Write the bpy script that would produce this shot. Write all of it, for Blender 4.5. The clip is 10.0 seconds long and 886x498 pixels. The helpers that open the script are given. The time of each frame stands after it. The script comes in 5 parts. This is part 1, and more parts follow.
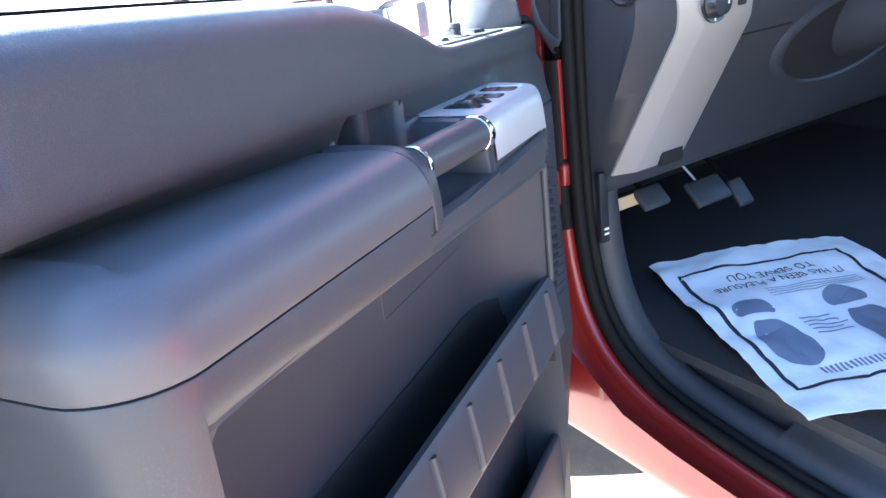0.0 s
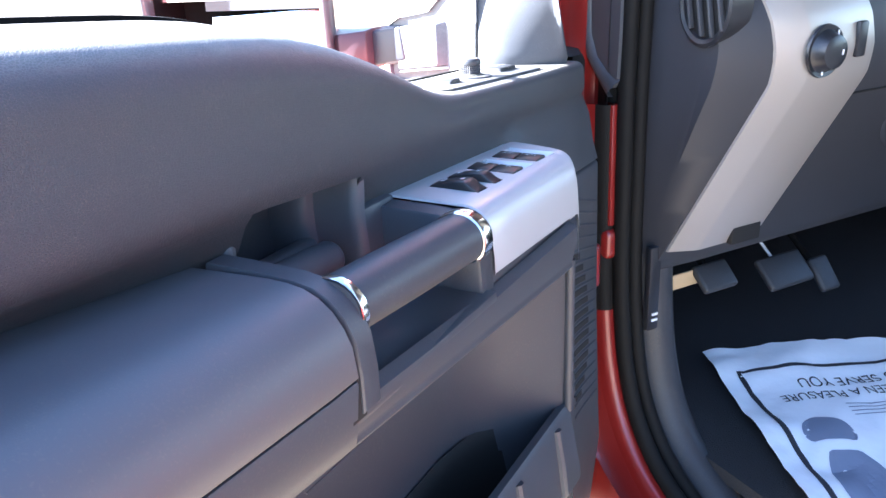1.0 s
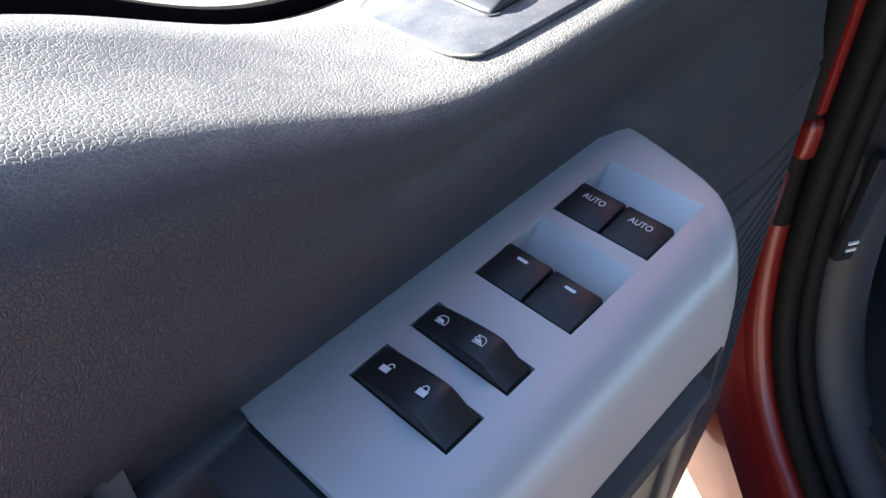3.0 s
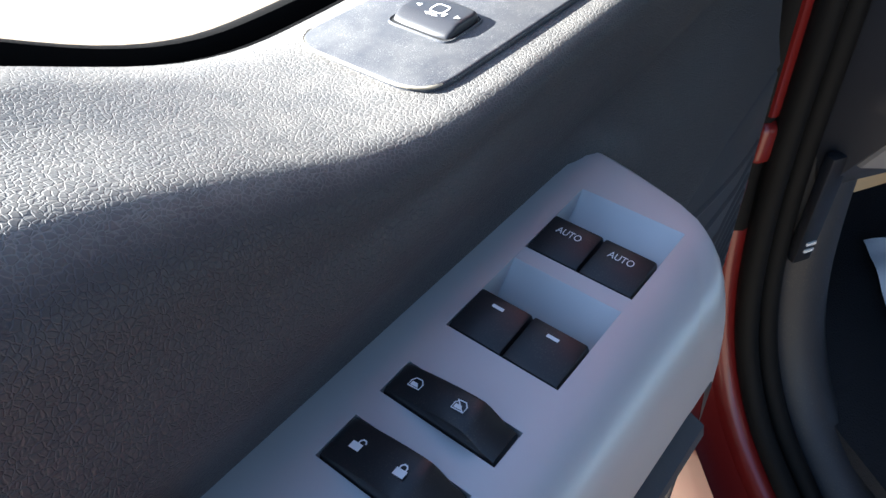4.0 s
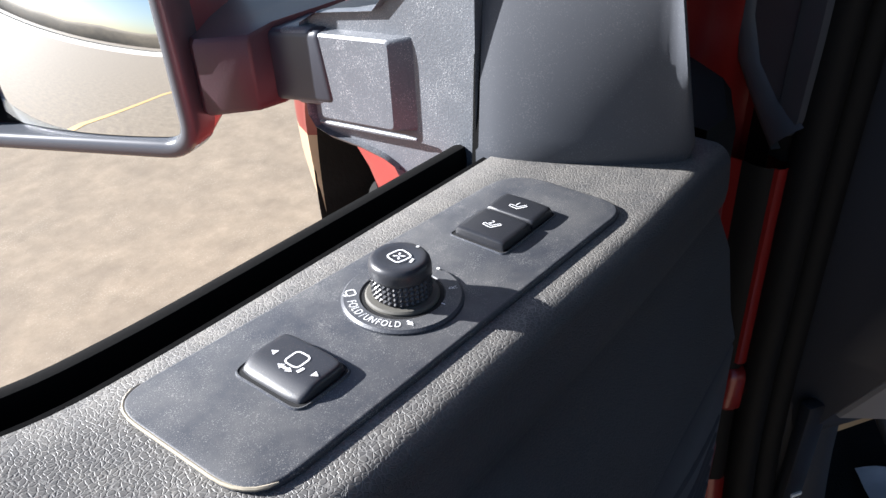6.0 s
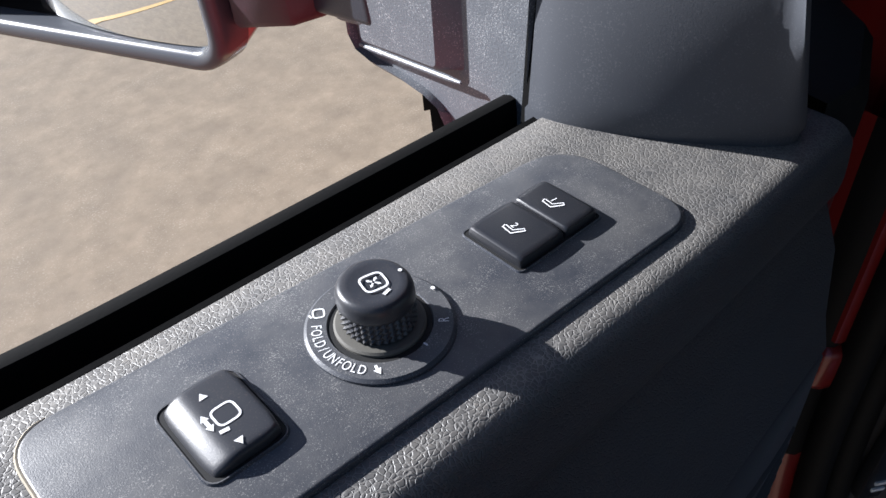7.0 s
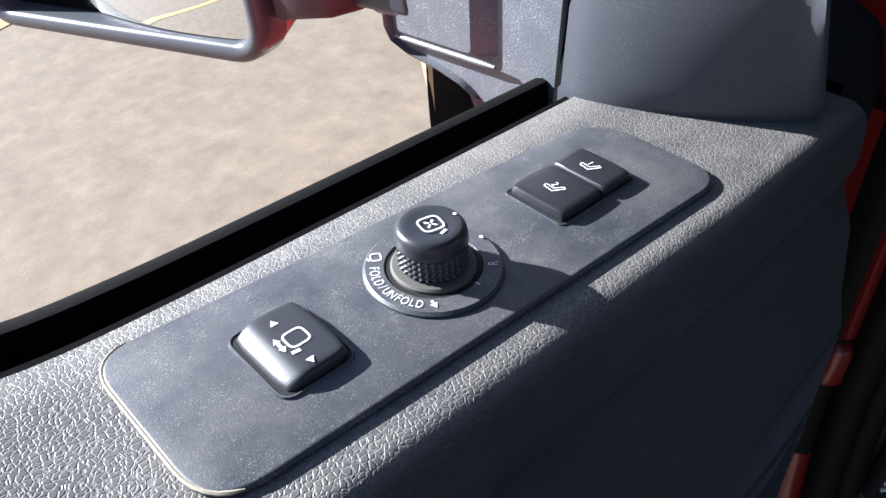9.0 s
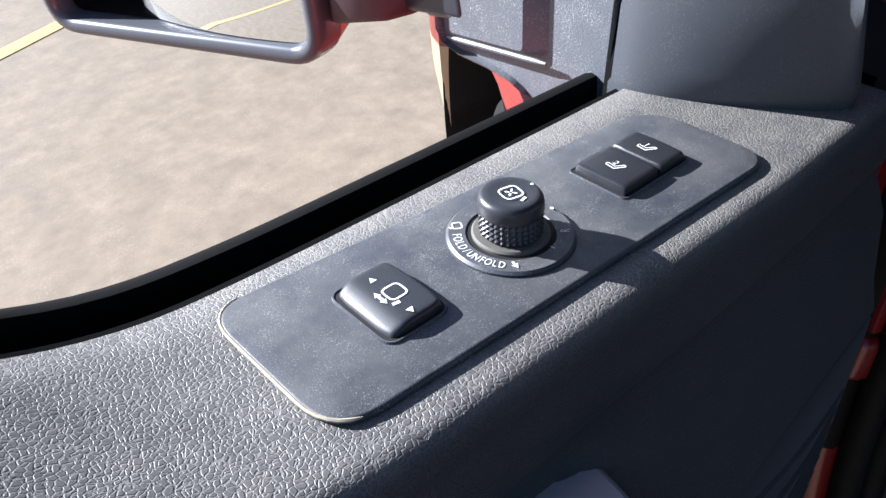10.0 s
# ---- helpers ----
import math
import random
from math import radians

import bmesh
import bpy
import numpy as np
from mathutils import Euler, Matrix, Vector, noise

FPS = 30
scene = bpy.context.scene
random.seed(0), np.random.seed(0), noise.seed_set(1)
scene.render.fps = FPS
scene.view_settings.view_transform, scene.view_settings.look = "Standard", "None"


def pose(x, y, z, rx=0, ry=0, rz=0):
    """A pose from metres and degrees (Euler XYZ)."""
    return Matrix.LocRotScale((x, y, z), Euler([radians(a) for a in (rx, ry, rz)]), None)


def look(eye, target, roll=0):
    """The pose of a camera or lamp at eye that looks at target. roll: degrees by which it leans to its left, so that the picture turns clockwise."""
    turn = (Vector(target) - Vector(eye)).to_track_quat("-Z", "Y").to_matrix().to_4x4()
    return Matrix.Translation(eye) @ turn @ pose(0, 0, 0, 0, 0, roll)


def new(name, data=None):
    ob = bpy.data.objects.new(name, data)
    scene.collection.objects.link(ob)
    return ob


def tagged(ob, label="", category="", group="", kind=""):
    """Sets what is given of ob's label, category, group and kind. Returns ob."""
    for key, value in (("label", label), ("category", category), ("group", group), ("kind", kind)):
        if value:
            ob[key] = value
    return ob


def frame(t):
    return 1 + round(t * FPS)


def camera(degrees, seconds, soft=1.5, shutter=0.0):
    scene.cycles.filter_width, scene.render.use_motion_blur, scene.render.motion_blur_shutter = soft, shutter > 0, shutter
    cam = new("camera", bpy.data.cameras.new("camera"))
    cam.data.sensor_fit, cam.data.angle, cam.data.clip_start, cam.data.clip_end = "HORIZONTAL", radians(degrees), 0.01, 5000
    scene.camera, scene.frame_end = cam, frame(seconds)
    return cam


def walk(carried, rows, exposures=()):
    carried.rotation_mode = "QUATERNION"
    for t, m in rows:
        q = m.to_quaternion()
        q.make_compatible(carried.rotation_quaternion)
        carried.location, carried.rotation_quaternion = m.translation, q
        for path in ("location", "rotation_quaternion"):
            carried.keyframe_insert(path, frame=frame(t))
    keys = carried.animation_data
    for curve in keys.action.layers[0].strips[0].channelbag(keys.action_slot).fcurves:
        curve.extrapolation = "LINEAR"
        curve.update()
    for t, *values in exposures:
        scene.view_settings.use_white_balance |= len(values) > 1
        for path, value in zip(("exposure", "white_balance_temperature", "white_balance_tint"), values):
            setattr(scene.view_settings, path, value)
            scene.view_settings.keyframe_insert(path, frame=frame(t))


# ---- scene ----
cam = camera(58.9, 10.0)
PATH = [
    (0, (-0.911, -0.396, 1.521), (0.753, 0.432, 0.779), -7.0),
    (0.2, (-0.838, -0.406, 1.529), (0.764, 0.531, 0.781), -5.9),
    (0.5, (-0.738, -0.431, 1.5345), (0.789, 0.626, 0.7925), -5.05),
    (1, (-0.6495, -0.339, 1.523), (0.951, 0.607, 0.7855), -2.85),
    (1.3, (-0.573, -0.327, 1.521), (0.971, 0.669, 0.731), -2.65),
    (1.5, (-0.5035, -0.333, 1.524), (0.909, 0.791, 0.662), -2.4),
    (1.8, (-0.408, -0.31, 1.536), (0.851, 0.913, 0.579), -3.4),
    (2, (-0.366, -0.289, 1.541), (0.828, 0.965, 0.54), -4.2),
    (2.2, (-0.331, -0.26, 1.549), (0.822, 0.984, 0.488), -4.5),
    (2.5, (-0.28, -0.22, 1.559), (0.704, 0.932, 0.253), -6.3),
    (2.7, (-0.262, -0.197, 1.56), (0.693, 0.872, 0.166), -5.3),
    (3.8, (-0.235, -0.154, 1.551), (0.757, 0.743, 0.064), -3.8),
    (4, (-0.231, -0.151, 1.55), (0.809, 0.758, 0.104), -4.1),
    (4.2, (-0.225, -0.148, 1.554), (0.857, 0.756, 0.136), -2.9),
    (4.5, (-0.224, -0.15, 1.557), (1.001, 0.798, 0.292), -2.2),
    (5, (-0.226, -0.153, 1.562), (1.084, 0.821, 0.407), -2.0),
    (5.5, (-0.217, -0.152, 1.557), (1.148, 0.836, 0.48), -2.5),
    (5.8, (-0.178, -0.141, 1.555), (1.171, 0.867, 0.476), -2.6),
    (6, (-0.142, -0.131, 1.561), (1.14, 0.915, 0.437), -3.1),
    (6.2, (-0.115, -0.119, 1.559), (1.039, 0.961, 0.334), -3.1),
    (7.3, (-0.063, -0.108, 1.56), (0.858, 1.017, 0.187), -4.9),
    (7.5, (-0.063, -0.108, 1.558), (0.851, 1.028, 0.188), -5.0),
    (8, (-0.067, -0.104, 1.554), (0.857, 1.04, 0.199), -4.8),
    (8.5, (-0.079, -0.112, 1.554), (0.876, 1.032, 0.22), -4.1),
    (9, (-0.095, -0.118, 1.554), (0.877, 1.034, 0.24), -3.9),
    (9.5, (-0.107, -0.123, 1.558), (0.879, 1.038, 0.261), -3.9),
    (10, (-0.129, -0.123, 1.557), (0.852, 1.065, 0.282), -4.3),
]

EXPOSURES = [(0, 4.9, 5150, 8), (0.4, 5.15, 5600, 13), (1.0, 4.95, 5450, 12), (1.5, 4.75, 5250, 10), (2.0, 4.4, 5400, 9), (2.5, 3.9, 5700, 11), (2.7, 3.7, 5750, 10), (3.8, 3.55, 5900, 8), (4.5, 2.63, 5200, 5),
             (5.0, 2.3, 5450, 6), (5.5, 2.3, 5400, 8), (6.0, 2.05, 5700, 11), (7.3, 1.5, 5550, 12), (8.5, 1.95, 5450, 12), (10.0, 2.05, 5400, 12)]
walk(cam, [(t, look(eye, target, roll)) for t, eye, target, roll in PATH], EXPOSURES)

# ---- light ----
SUN_FROM = Vector((-0.49, 0.87, 0.50)).normalized()
world = bpy.data.worlds.new("sky")
scene.world = world
world.use_nodes = True
wn = world.node_tree.nodes
sky = wn.new("ShaderNodeTexSky")
sky.sky_type = "NISHITA"
sky.sun_disc = False
sky.sun_elevation = math.asin(SUN_FROM.z)
sky.sun_rotation = math.atan2(SUN_FROM.x, SUN_FROM.y)
world.node_tree.links.new(sky.outputs[0], wn["Background"].inputs[0])
wn["Background"].inputs[1].default_value = 0.037
lamp = bpy.data.lights.new("sun", "SUN")
lamp.energy, lamp.angle, lamp.color = 5.0, radians(0.53), (1.0, 0.93, 0.83)
new("sun", lamp).matrix_world = look(SUN_FROM * 20, (0, 0, 0))


# ---- materials ----
def material(name, color, rough, metal=0.0, vary=0.12, scale=8.0, grain=0.0, grain_scale=600.0, cells=False, spots=None,
             coat=0.0, spec=0.5, rough_vary=0.08, settle=None):
    """A surface with slow colour drift, fine grain relief and, if given, dust (colour, amount, scale); settle is dust lying on level faces."""
    m = bpy.data.materials.new(name)
    m.use_nodes = True
    nodes, links = m.node_tree.nodes, m.node_tree.links
    b = nodes["Principled BSDF"]
    b.inputs["Metallic"].default_value = metal
    b.inputs["Specular IOR Level"].default_value = spec
    b.inputs["Coat Weight"].default_value = coat
    b.inputs["Coat Roughness"].default_value = 0.05
    co = nodes.new("ShaderNodeTexCoord")
    slow = nodes.new("ShaderNodeTexNoise")
    slow.inputs["Scale"].default_value = scale
    slow.inputs["Detail"].default_value = 5
    links.new(co.outputs["Object"], slow.inputs["Vector"])
    ramp = nodes.new("ShaderNodeMapRange")
    ramp.inputs[3].default_value, ramp.inputs[4].default_value = 1 - vary, 1 + vary
    links.new(slow.outputs[0], ramp.inputs[0])
    mul = nodes.new("ShaderNodeVectorMath")
    mul.operation = "SCALE"
    mul.inputs[0].default_value = color[:3]
    links.new(ramp.outputs[0], mul.inputs["Scale"])
    colour = mul.outputs[0]
    if spots:
        dust, amount, size = spots
        fine = nodes.new("ShaderNodeTexNoise")
        fine.inputs["Scale"].default_value = size
        fine.inputs["Detail"].default_value = 2
        links.new(co.outputs["Object"], fine.inputs["Vector"])
        blot = nodes.new("ShaderNodeTexNoise")
        blot.inputs["Scale"].default_value = size / 22
        blot.inputs["Detail"].default_value = 3
        links.new(co.outputs["Object"], blot.inputs["Vector"])
        both = nodes.new("ShaderNodeMath")
        both.operation = "MULTIPLY_ADD"
        both.inputs[1].default_value = 0.35
        links.new(blot.outputs[0], both.inputs[0])
        links.new(fine.outputs[0], both.inputs[2])
        cut = nodes.new("ShaderNodeMapRange")
        cut.inputs[1].default_value, cut.inputs[2].default_value = 0.76, 0.92
        cut.inputs[3].default_value, cut.inputs[4].default_value = 0.0, amount
        links.new(both.outputs[0], cut.inputs[0])
        mix = nodes.new("ShaderNodeMix")
        mix.data_type = "RGBA"
        links.new(cut.outputs[0], mix.inputs[0])
        links.new(colour, mix.inputs[6])
        mix.inputs[7].default_value = (*dust, 1)
        colour = mix.outputs[2]
    if settle:
        level = nodes.new("ShaderNodeNewGeometry")
        xyz = nodes.new("ShaderNodeSeparateXYZ")
        links.new(level.outputs["Normal"], xyz.inputs[0])
        flatness = nodes.new("ShaderNodeMapRange")
        flatness.interpolation_type = "SMOOTHSTEP"
        flatness.inputs[1].default_value, flatness.inputs[2].default_value = 0.55, 0.98
        links.new(xyz.outputs[2], flatness.inputs[0])
        drift = nodes.new("ShaderNodeTexNoise")
        drift.inputs["Scale"].default_value = settle[2]
        drift.inputs["Detail"].default_value = 8
        drift.inputs["Roughness"].default_value = 0.7
        links.new(co.outputs["Object"], drift.inputs["Vector"])
        lay = nodes.new("ShaderNodeMapRange")
        lay.inputs[1].default_value, lay.inputs[2].default_value = 0.32, 0.68
        lay.inputs[3].default_value, lay.inputs[4].default_value = settle[1] * (settle[3] if len(settle) > 3 else 0.35), settle[1]
        links.new(drift.outputs[0], lay.inputs[0])
        amount = nodes.new("ShaderNodeMath")
        amount.operation = "MULTIPLY"
        links.new(flatness.outputs[0], amount.inputs[0])
        links.new(lay.outputs[0], amount.inputs[1])
        film_of = nodes.new("ShaderNodeMix")
        film_of.data_type = "RGBA"
        links.new(amount.outputs[0], film_of.inputs[0])
        links.new(colour, film_of.inputs[6])
        film_of.inputs[7].default_value = (*settle[0], 1)
        colour = film_of.outputs[2]
    links.new(colour, b.inputs["Base Color"])
    rr = nodes.new("ShaderNodeMapRange")
    rr.inputs[3].default_value, rr.inputs[4].default_value = max(0.02, rough - rough_vary), min(1, rough + rough_vary)
    links.new(slow.outputs[0], rr.inputs[0])
    links.new(rr.outputs[0], b.inputs["Roughness"])
    if grain:
        if cells:
            tex = nodes.new("ShaderNodeTexVoronoi")
            tex.feature = "DISTANCE_TO_EDGE"
            warp = nodes.new("ShaderNodeTexNoise")
            warp.inputs["Scale"].default_value = grain_scale * 0.45
            warp.inputs["Detail"].default_value = 2
            links.new(co.outputs["Object"], warp.inputs["Vector"])
            add = nodes.new("ShaderNodeVectorMath")
            add.operation = "MULTIPLY_ADD"
            add.inputs[1].default_value = (1.5 / grain_scale,) * 3
            links.new(warp.outputs["Color"], add.inputs[0])
            links.new(co.outputs["Object"], add.inputs[2])
            links.new(add.outputs[0], tex.inputs["Vector"])
            cap = nodes.new("ShaderNodeMapRange")
            cap.interpolation_type = "SMOOTHSTEP"
            cap.inputs[1].default_value, cap.inputs[2].default_value = 0.0, 0.17
            links.new(tex.outputs["Distance"], cap.inputs[0])
            height = cap.outputs[0]
            if settle:
                crease = nodes.new("ShaderNodeMapRange")
                crease.inputs[1].default_value, crease.inputs[2].default_value = 0.0, 0.10
                crease.inputs[3].default_value, crease.inputs[4].default_value = 0.30, 0.0
                links.new(tex.outputs["Distance"], crease.inputs[0])
                packed = nodes.new("ShaderNodeMath")
                packed.operation = "MULTIPLY"
                links.new(crease.outputs[0], packed.inputs[0])
                links.new(flatness.outputs[0], packed.inputs[1])
                fill = nodes.new("ShaderNodeMix")
                fill.data_type = "RGBA"
                links.new(packed.outputs[0], fill.inputs[0])
                links.new(colour, fill.inputs[6])
                fill.inputs[7].default_value = (0.36, 0.345, 0.32, 1)
                links.new(fill.outputs[2], b.inputs["Base Color"])
        else:
            tex = nodes.new("ShaderNodeTexNoise")
            tex.inputs["Detail"].default_value = 4
            links.new(co.outputs["Object"], tex.inputs["Vector"])
            height = tex.outputs[0]
        tex.inputs["Scale"].default_value = grain_scale
        bump = nodes.new("ShaderNodeBump")
        bump.inputs["Strength"].default_value = 1.0
        bump.inputs["Distance"].default_value = grain
        links.new(height, bump.inputs["Height"])
        links.new(bump.outputs[0], b.inputs["Normal"])
    return m


DUST = (0.30, 0.24, 0.16)
# ledge dust is laid on paler, over darker vinyl, to carry sunlit contrast
SOFT = material("grained_charcoal_vinyl", (0.033, 0.035, 0.041), 0.50, vary=0.10, grain=0.00014, grain_scale=620, cells=True, spots=(DUST, 0.12, 1300), spec=0.55, settle=((0.31, 0.285, 0.242), 0.40, 60))
HARD = material("charcoal_plastic", (0.044, 0.047, 0.055), 0.46, vary=0.12, grain=0.00006, grain_scale=1400, spec=0.45, spots=(DUST, 0.06, 700))
PADDED = material("padded_charcoal_vinyl", (0.074, 0.076, 0.086), 0.46, vary=0.10, grain=0.00005, grain_scale=1400, spec=0.5, spots=(DUST, 0.06, 700))
SILL = material("charcoal_sill_plastic", (0.032, 0.034, 0.040), 0.5, vary=0.15, scale=14, grain=0.0001, grain_scale=900, spec=0.4, spots=(DUST, 0.12, 700))
DASH = material("dark_dash_plastic", (0.030, 0.031, 0.037), 0.55, vary=0.12, grain=0.00008, grain_scale=1100, spec=0.35)
PLATE = material("switch_plate_plastic", (0.032, 0.036, 0.047), 0.44, vary=0.08, scale=30, grain=0.00006, grain_scale=2500, spots=((0.34, 0.33, 0.31), 0.6, 2600), settle=((0.31, 0.295, 0.265), 0.25, 34, 0.05))
BLACK = material("black_switch_plastic", (0.015, 0.016, 0.020), 0.36, vary=0.1, grain=0.00003, grain_scale=2500, spots=(DUST, 0.08, 2200))
KNOB = material("satin_black_knob_plastic", (0.030, 0.031, 0.036), 0.37, vary=0.1, grain=0.00003, grain_scale=2500, spots=(DUST, 0.12, 2200))
DUST_AND_GLINT = material("tan_dust_and_edge_glint", (0.33, 0.29, 0.22), 0.9, vary=0.35, scale=300)
GLOSS = material("glossy_black_switch", (0.012, 0.012, 0.014), 0.38, vary=0.1, scale=60, spots=(DUST, 0.10, 2200))
# black for joints and openings, and for the shade sheet in the map pocket
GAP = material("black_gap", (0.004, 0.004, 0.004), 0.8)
RUBBER = material("black_rubber", (0.004, 0.004, 0.004), 0.85, spec=0.1, grain=0.0001, grain_scale=500)
# weatherstrip rubber; on jambs and door edge its black stands in for shade
WEATHER = material("dusty_rubber_and_jamb_shade", (0.006, 0.006, 0.006), 0.7, vary=0.25, scale=20, grain=0.0001, grain_scale=500, spec=0.2)
TRIM_GREY = material("light_charcoal_trim", (0.056, 0.060, 0.070), 0.66, vary=0.06, scale=14, grain=0.00005, grain_scale=1600, spec=0.4, spots=((0.4, 0.4, 0.4), 0.10, 1500))
BOOT = material("grey_boot_rubber", (0.055, 0.060, 0.070), 0.5, vary=0.2, scale=30, grain=0.0001, grain_scale=500)
SILVER = material("silver_painted_plastic", (0.46, 0.465, 0.475), 0.42, metal=0.38, vary=0.04, scale=20, grain=0.00003, grain_scale=3000, rough_vary=0.04)
DASH_SILVER = material("warm_silver_dash_paint", (0.365, 0.335, 0.305), 0.40, metal=0.45, vary=0.05, scale=15, grain=0.00003, grain_scale=3000, rough_vary=0.05)
CHROME = material("chrome", (0.85, 0.83, 0.80), 0.17, metal=1.0, vary=0.02, rough_vary=0.03)
RED = material("red_car_paint", (0.19, 0.011, 0.009), 0.36, metal=0.1, vary=0.06, coat=0.5)
MIRROR_GREY = material("grey_textured_plastic", (0.095, 0.102, 0.115), 0.42, vary=0.12, scale=25, grain=0.00022, grain_scale=900, spots=((0.6, 0.6, 0.6), 0.40, 1600))
RIM_GREY = material("smooth_grey_plastic", (0.070, 0.075, 0.085), 0.24, vary=0.06)
# maroon cast is the red mirror shell's reflection put into the base colour
SLEEVE = material("grey_plastic_red_reflection", (0.055, 0.030, 0.038), 0.42, vary=0.1, scale=20, grain=0.0001, grain_scale=900)
ARM_DARK = material("dark_arm_plastic", (0.030, 0.033, 0.044), 0.42, vary=0.1, scale=20, grain=0.0001, grain_scale=900)
GLASS_MIRROR = material("mirror_glass", (0.86, 0.87, 0.87), 0.015, metal=1.0, vary=0.0, rough_vary=0.0)
WHITE = material("white_print", (0.75, 0.75, 0.75), 0.6, vary=0.03)
PAPER = material("white_paper", (0.90, 0.92, 0.96), 0.8, vary=0.05, scale=12, grain=0.003, grain_scale=22)
INK = material("dark_print", (0.03, 0.032, 0.04), 0.7)
GREY_INK = material("grey_print", (0.21, 0.24, 0.33), 0.8)
CARPET = material("black_carpet", (0.024, 0.024, 0.027), 0.95, grain=0.002, grain_scale=400)
CONCRETE = material("concrete_paving", (0.225, 0.180, 0.127), 0.9, vary=0.42, scale=6.0, grain=0.0007, grain_scale=260, spots=((0.40, 0.35, 0.27), 0.45, 150), settle=((0.115, 0.088, 0.058), 0.50, 14, 0.0))
LINER = material("black_arch_liner", (0.010, 0.009, 0.008), 0.9, vary=0.3, scale=12, grain=0.002, grain_scale=90, spec=0.2)
YELLOW = material("yellow_road_paint", (0.52, 0.34, 0.12), 0.8, vary=0.2, scale=10)
TYRE = material("black_tyre_rubber", (0.010, 0.010, 0.010), 0.9, grain=0.002, grain_scale=80, spec=0.2, settle=((0.20, 0.16, 0.11), 0.35, 12))
PEDAL = material("worn_pedal_rubber", (0.030, 0.031, 0.035), 0.5, vary=0.2, scale=40, grain=0.0004, grain_scale=300)
DUSTY = material("dusty_collar_plastic", (0.085, 0.080, 0.068), 0.7, vary=0.25, scale=160, grain=0.00008, grain_scale=2500)
TAN = material("tan_label_card", (0.5, 0.36, 0.2), 0.7)
TAN_PAINT = material("tan_accent_paint", (0.42, 0.30, 0.19), 0.35, vary=0.06, coat=0.5)
HILL = material("scrub_hillside", (0.15, 0.115, 0.07), 0.95, vary=0.6, scale=0.35)
KERB = material("pale_kerb", (0.55, 0.5, 0.42), 0.9, vary=0.1, scale=0.5)


# ---- mesh helpers ----
def part(name, bm, mat, parent=None, label="", flat=False, angle=35):
    bmesh.ops.recalc_face_normals(bm, faces=bm.faces)
    for e in bm.edges:
        if len(e.link_faces) == 2 and e.calc_face_angle(0) > radians(angle):
            e.smooth = False
    for f in bm.faces:
        f.smooth = not flat
    me = bpy.data.meshes.new(name)
    bm.to_mesh(me)
    bm.free()
    me.materials.append(mat)
    ob = new(name, me)
    if parent:
        ob.parent = parent
    if label:
        tagged(ob, label)
    return ob


def thing(name, label, category, group="", kind=""):
    return tagged(new(name), label, category, group, kind)


def lerp(x, *table):
    """Smooth look-up in pairs x, y."""
    xs, ys = table[0::2], table[1::2]
    if x <= xs[0]:
        return ys[0]
    for a in range(len(xs) - 1):
        if x <= xs[a + 1]:
            t = (x - xs[a]) / (xs[a + 1] - xs[a])
            return ys[a] + (ys[a + 1] - ys[a]) * t
    return ys[-1]


def smooth_lerp(x, w, *table):
    return sum(lerp(x + w * k / 3, *table) * (4 - abs(k)) for k in range(-3, 4)) / 16


def loft(rows, bm=None, close=False, cap=False):
    bm = bm or bmesh.new()
    vs = [[bm.verts.new(p) for p in row] for row in rows]
    for a, b in zip(vs, vs[1:]):
        n = len(a)
        for k in range(n if close else n - 1):
            q = (a[k], a[(k + 1) % n], b[(k + 1) % n], b[k])
            try:
                bm.faces.new(q)
            except ValueError:
                pass
    if cap:
        bm.faces.new(vs[0])
        bm.faces.new(vs[-1])
    return bm


def shell(bm, t):
    bmesh.ops.recalc_face_normals(bm, faces=bm.faces)
    bmesh.ops.solidify(bm, geom=bm.faces[:], thickness=t)
    return bm


def span(a, b, step):
    n = max(1, round(abs(b - a) / step))
    return [a + (b - a) * k / n for k in range(n + 1)]


def rbox(c, s, bev=0.002, seg=2, bm=None, m=None):
    """A box with rounded edges."""
    one = bmesh.new()
    bmesh.ops.create_cube(one, size=1)
    for v in one.verts:
        v.co = Vector((v.co.x * s[0], v.co.y * s[1], v.co.z * s[2]))
    if bev:
        bmesh.ops.bevel(one, geom=one.edges[:], offset=bev, segments=seg, profile=0.5, affect="EDGES")
    for v in one.verts:
        v.co = (m @ v.co if m else v.co) + Vector(c)
    if bm is None:
        return one
    me = bpy.data.meshes.new("tmp")
    one.to_mesh(me)
    one.free()
    bm.from_mesh(me)
    bpy.data.meshes.remove(me)
    return bm


def rpoly(pts, radii, n=6):
    """A polygon with rounded corners."""
    out = []
    for k, p in enumerate(pts):
        p, a, b = Vector(p), Vector(pts[k - 1]), Vector(pts[(k + 1) % len(pts)])
        r = radii if isinstance(radii, (int, float)) else radii[k]
        u, w = (a - p).normalized(), (b - p).normalized()
        if r <= 0:
            out.append(p)
            continue
        for j in range(n + 1):
            t = j / n
            out.append(p + u * r * (1 - t) ** 2 + w * r * t ** 2)
    return out


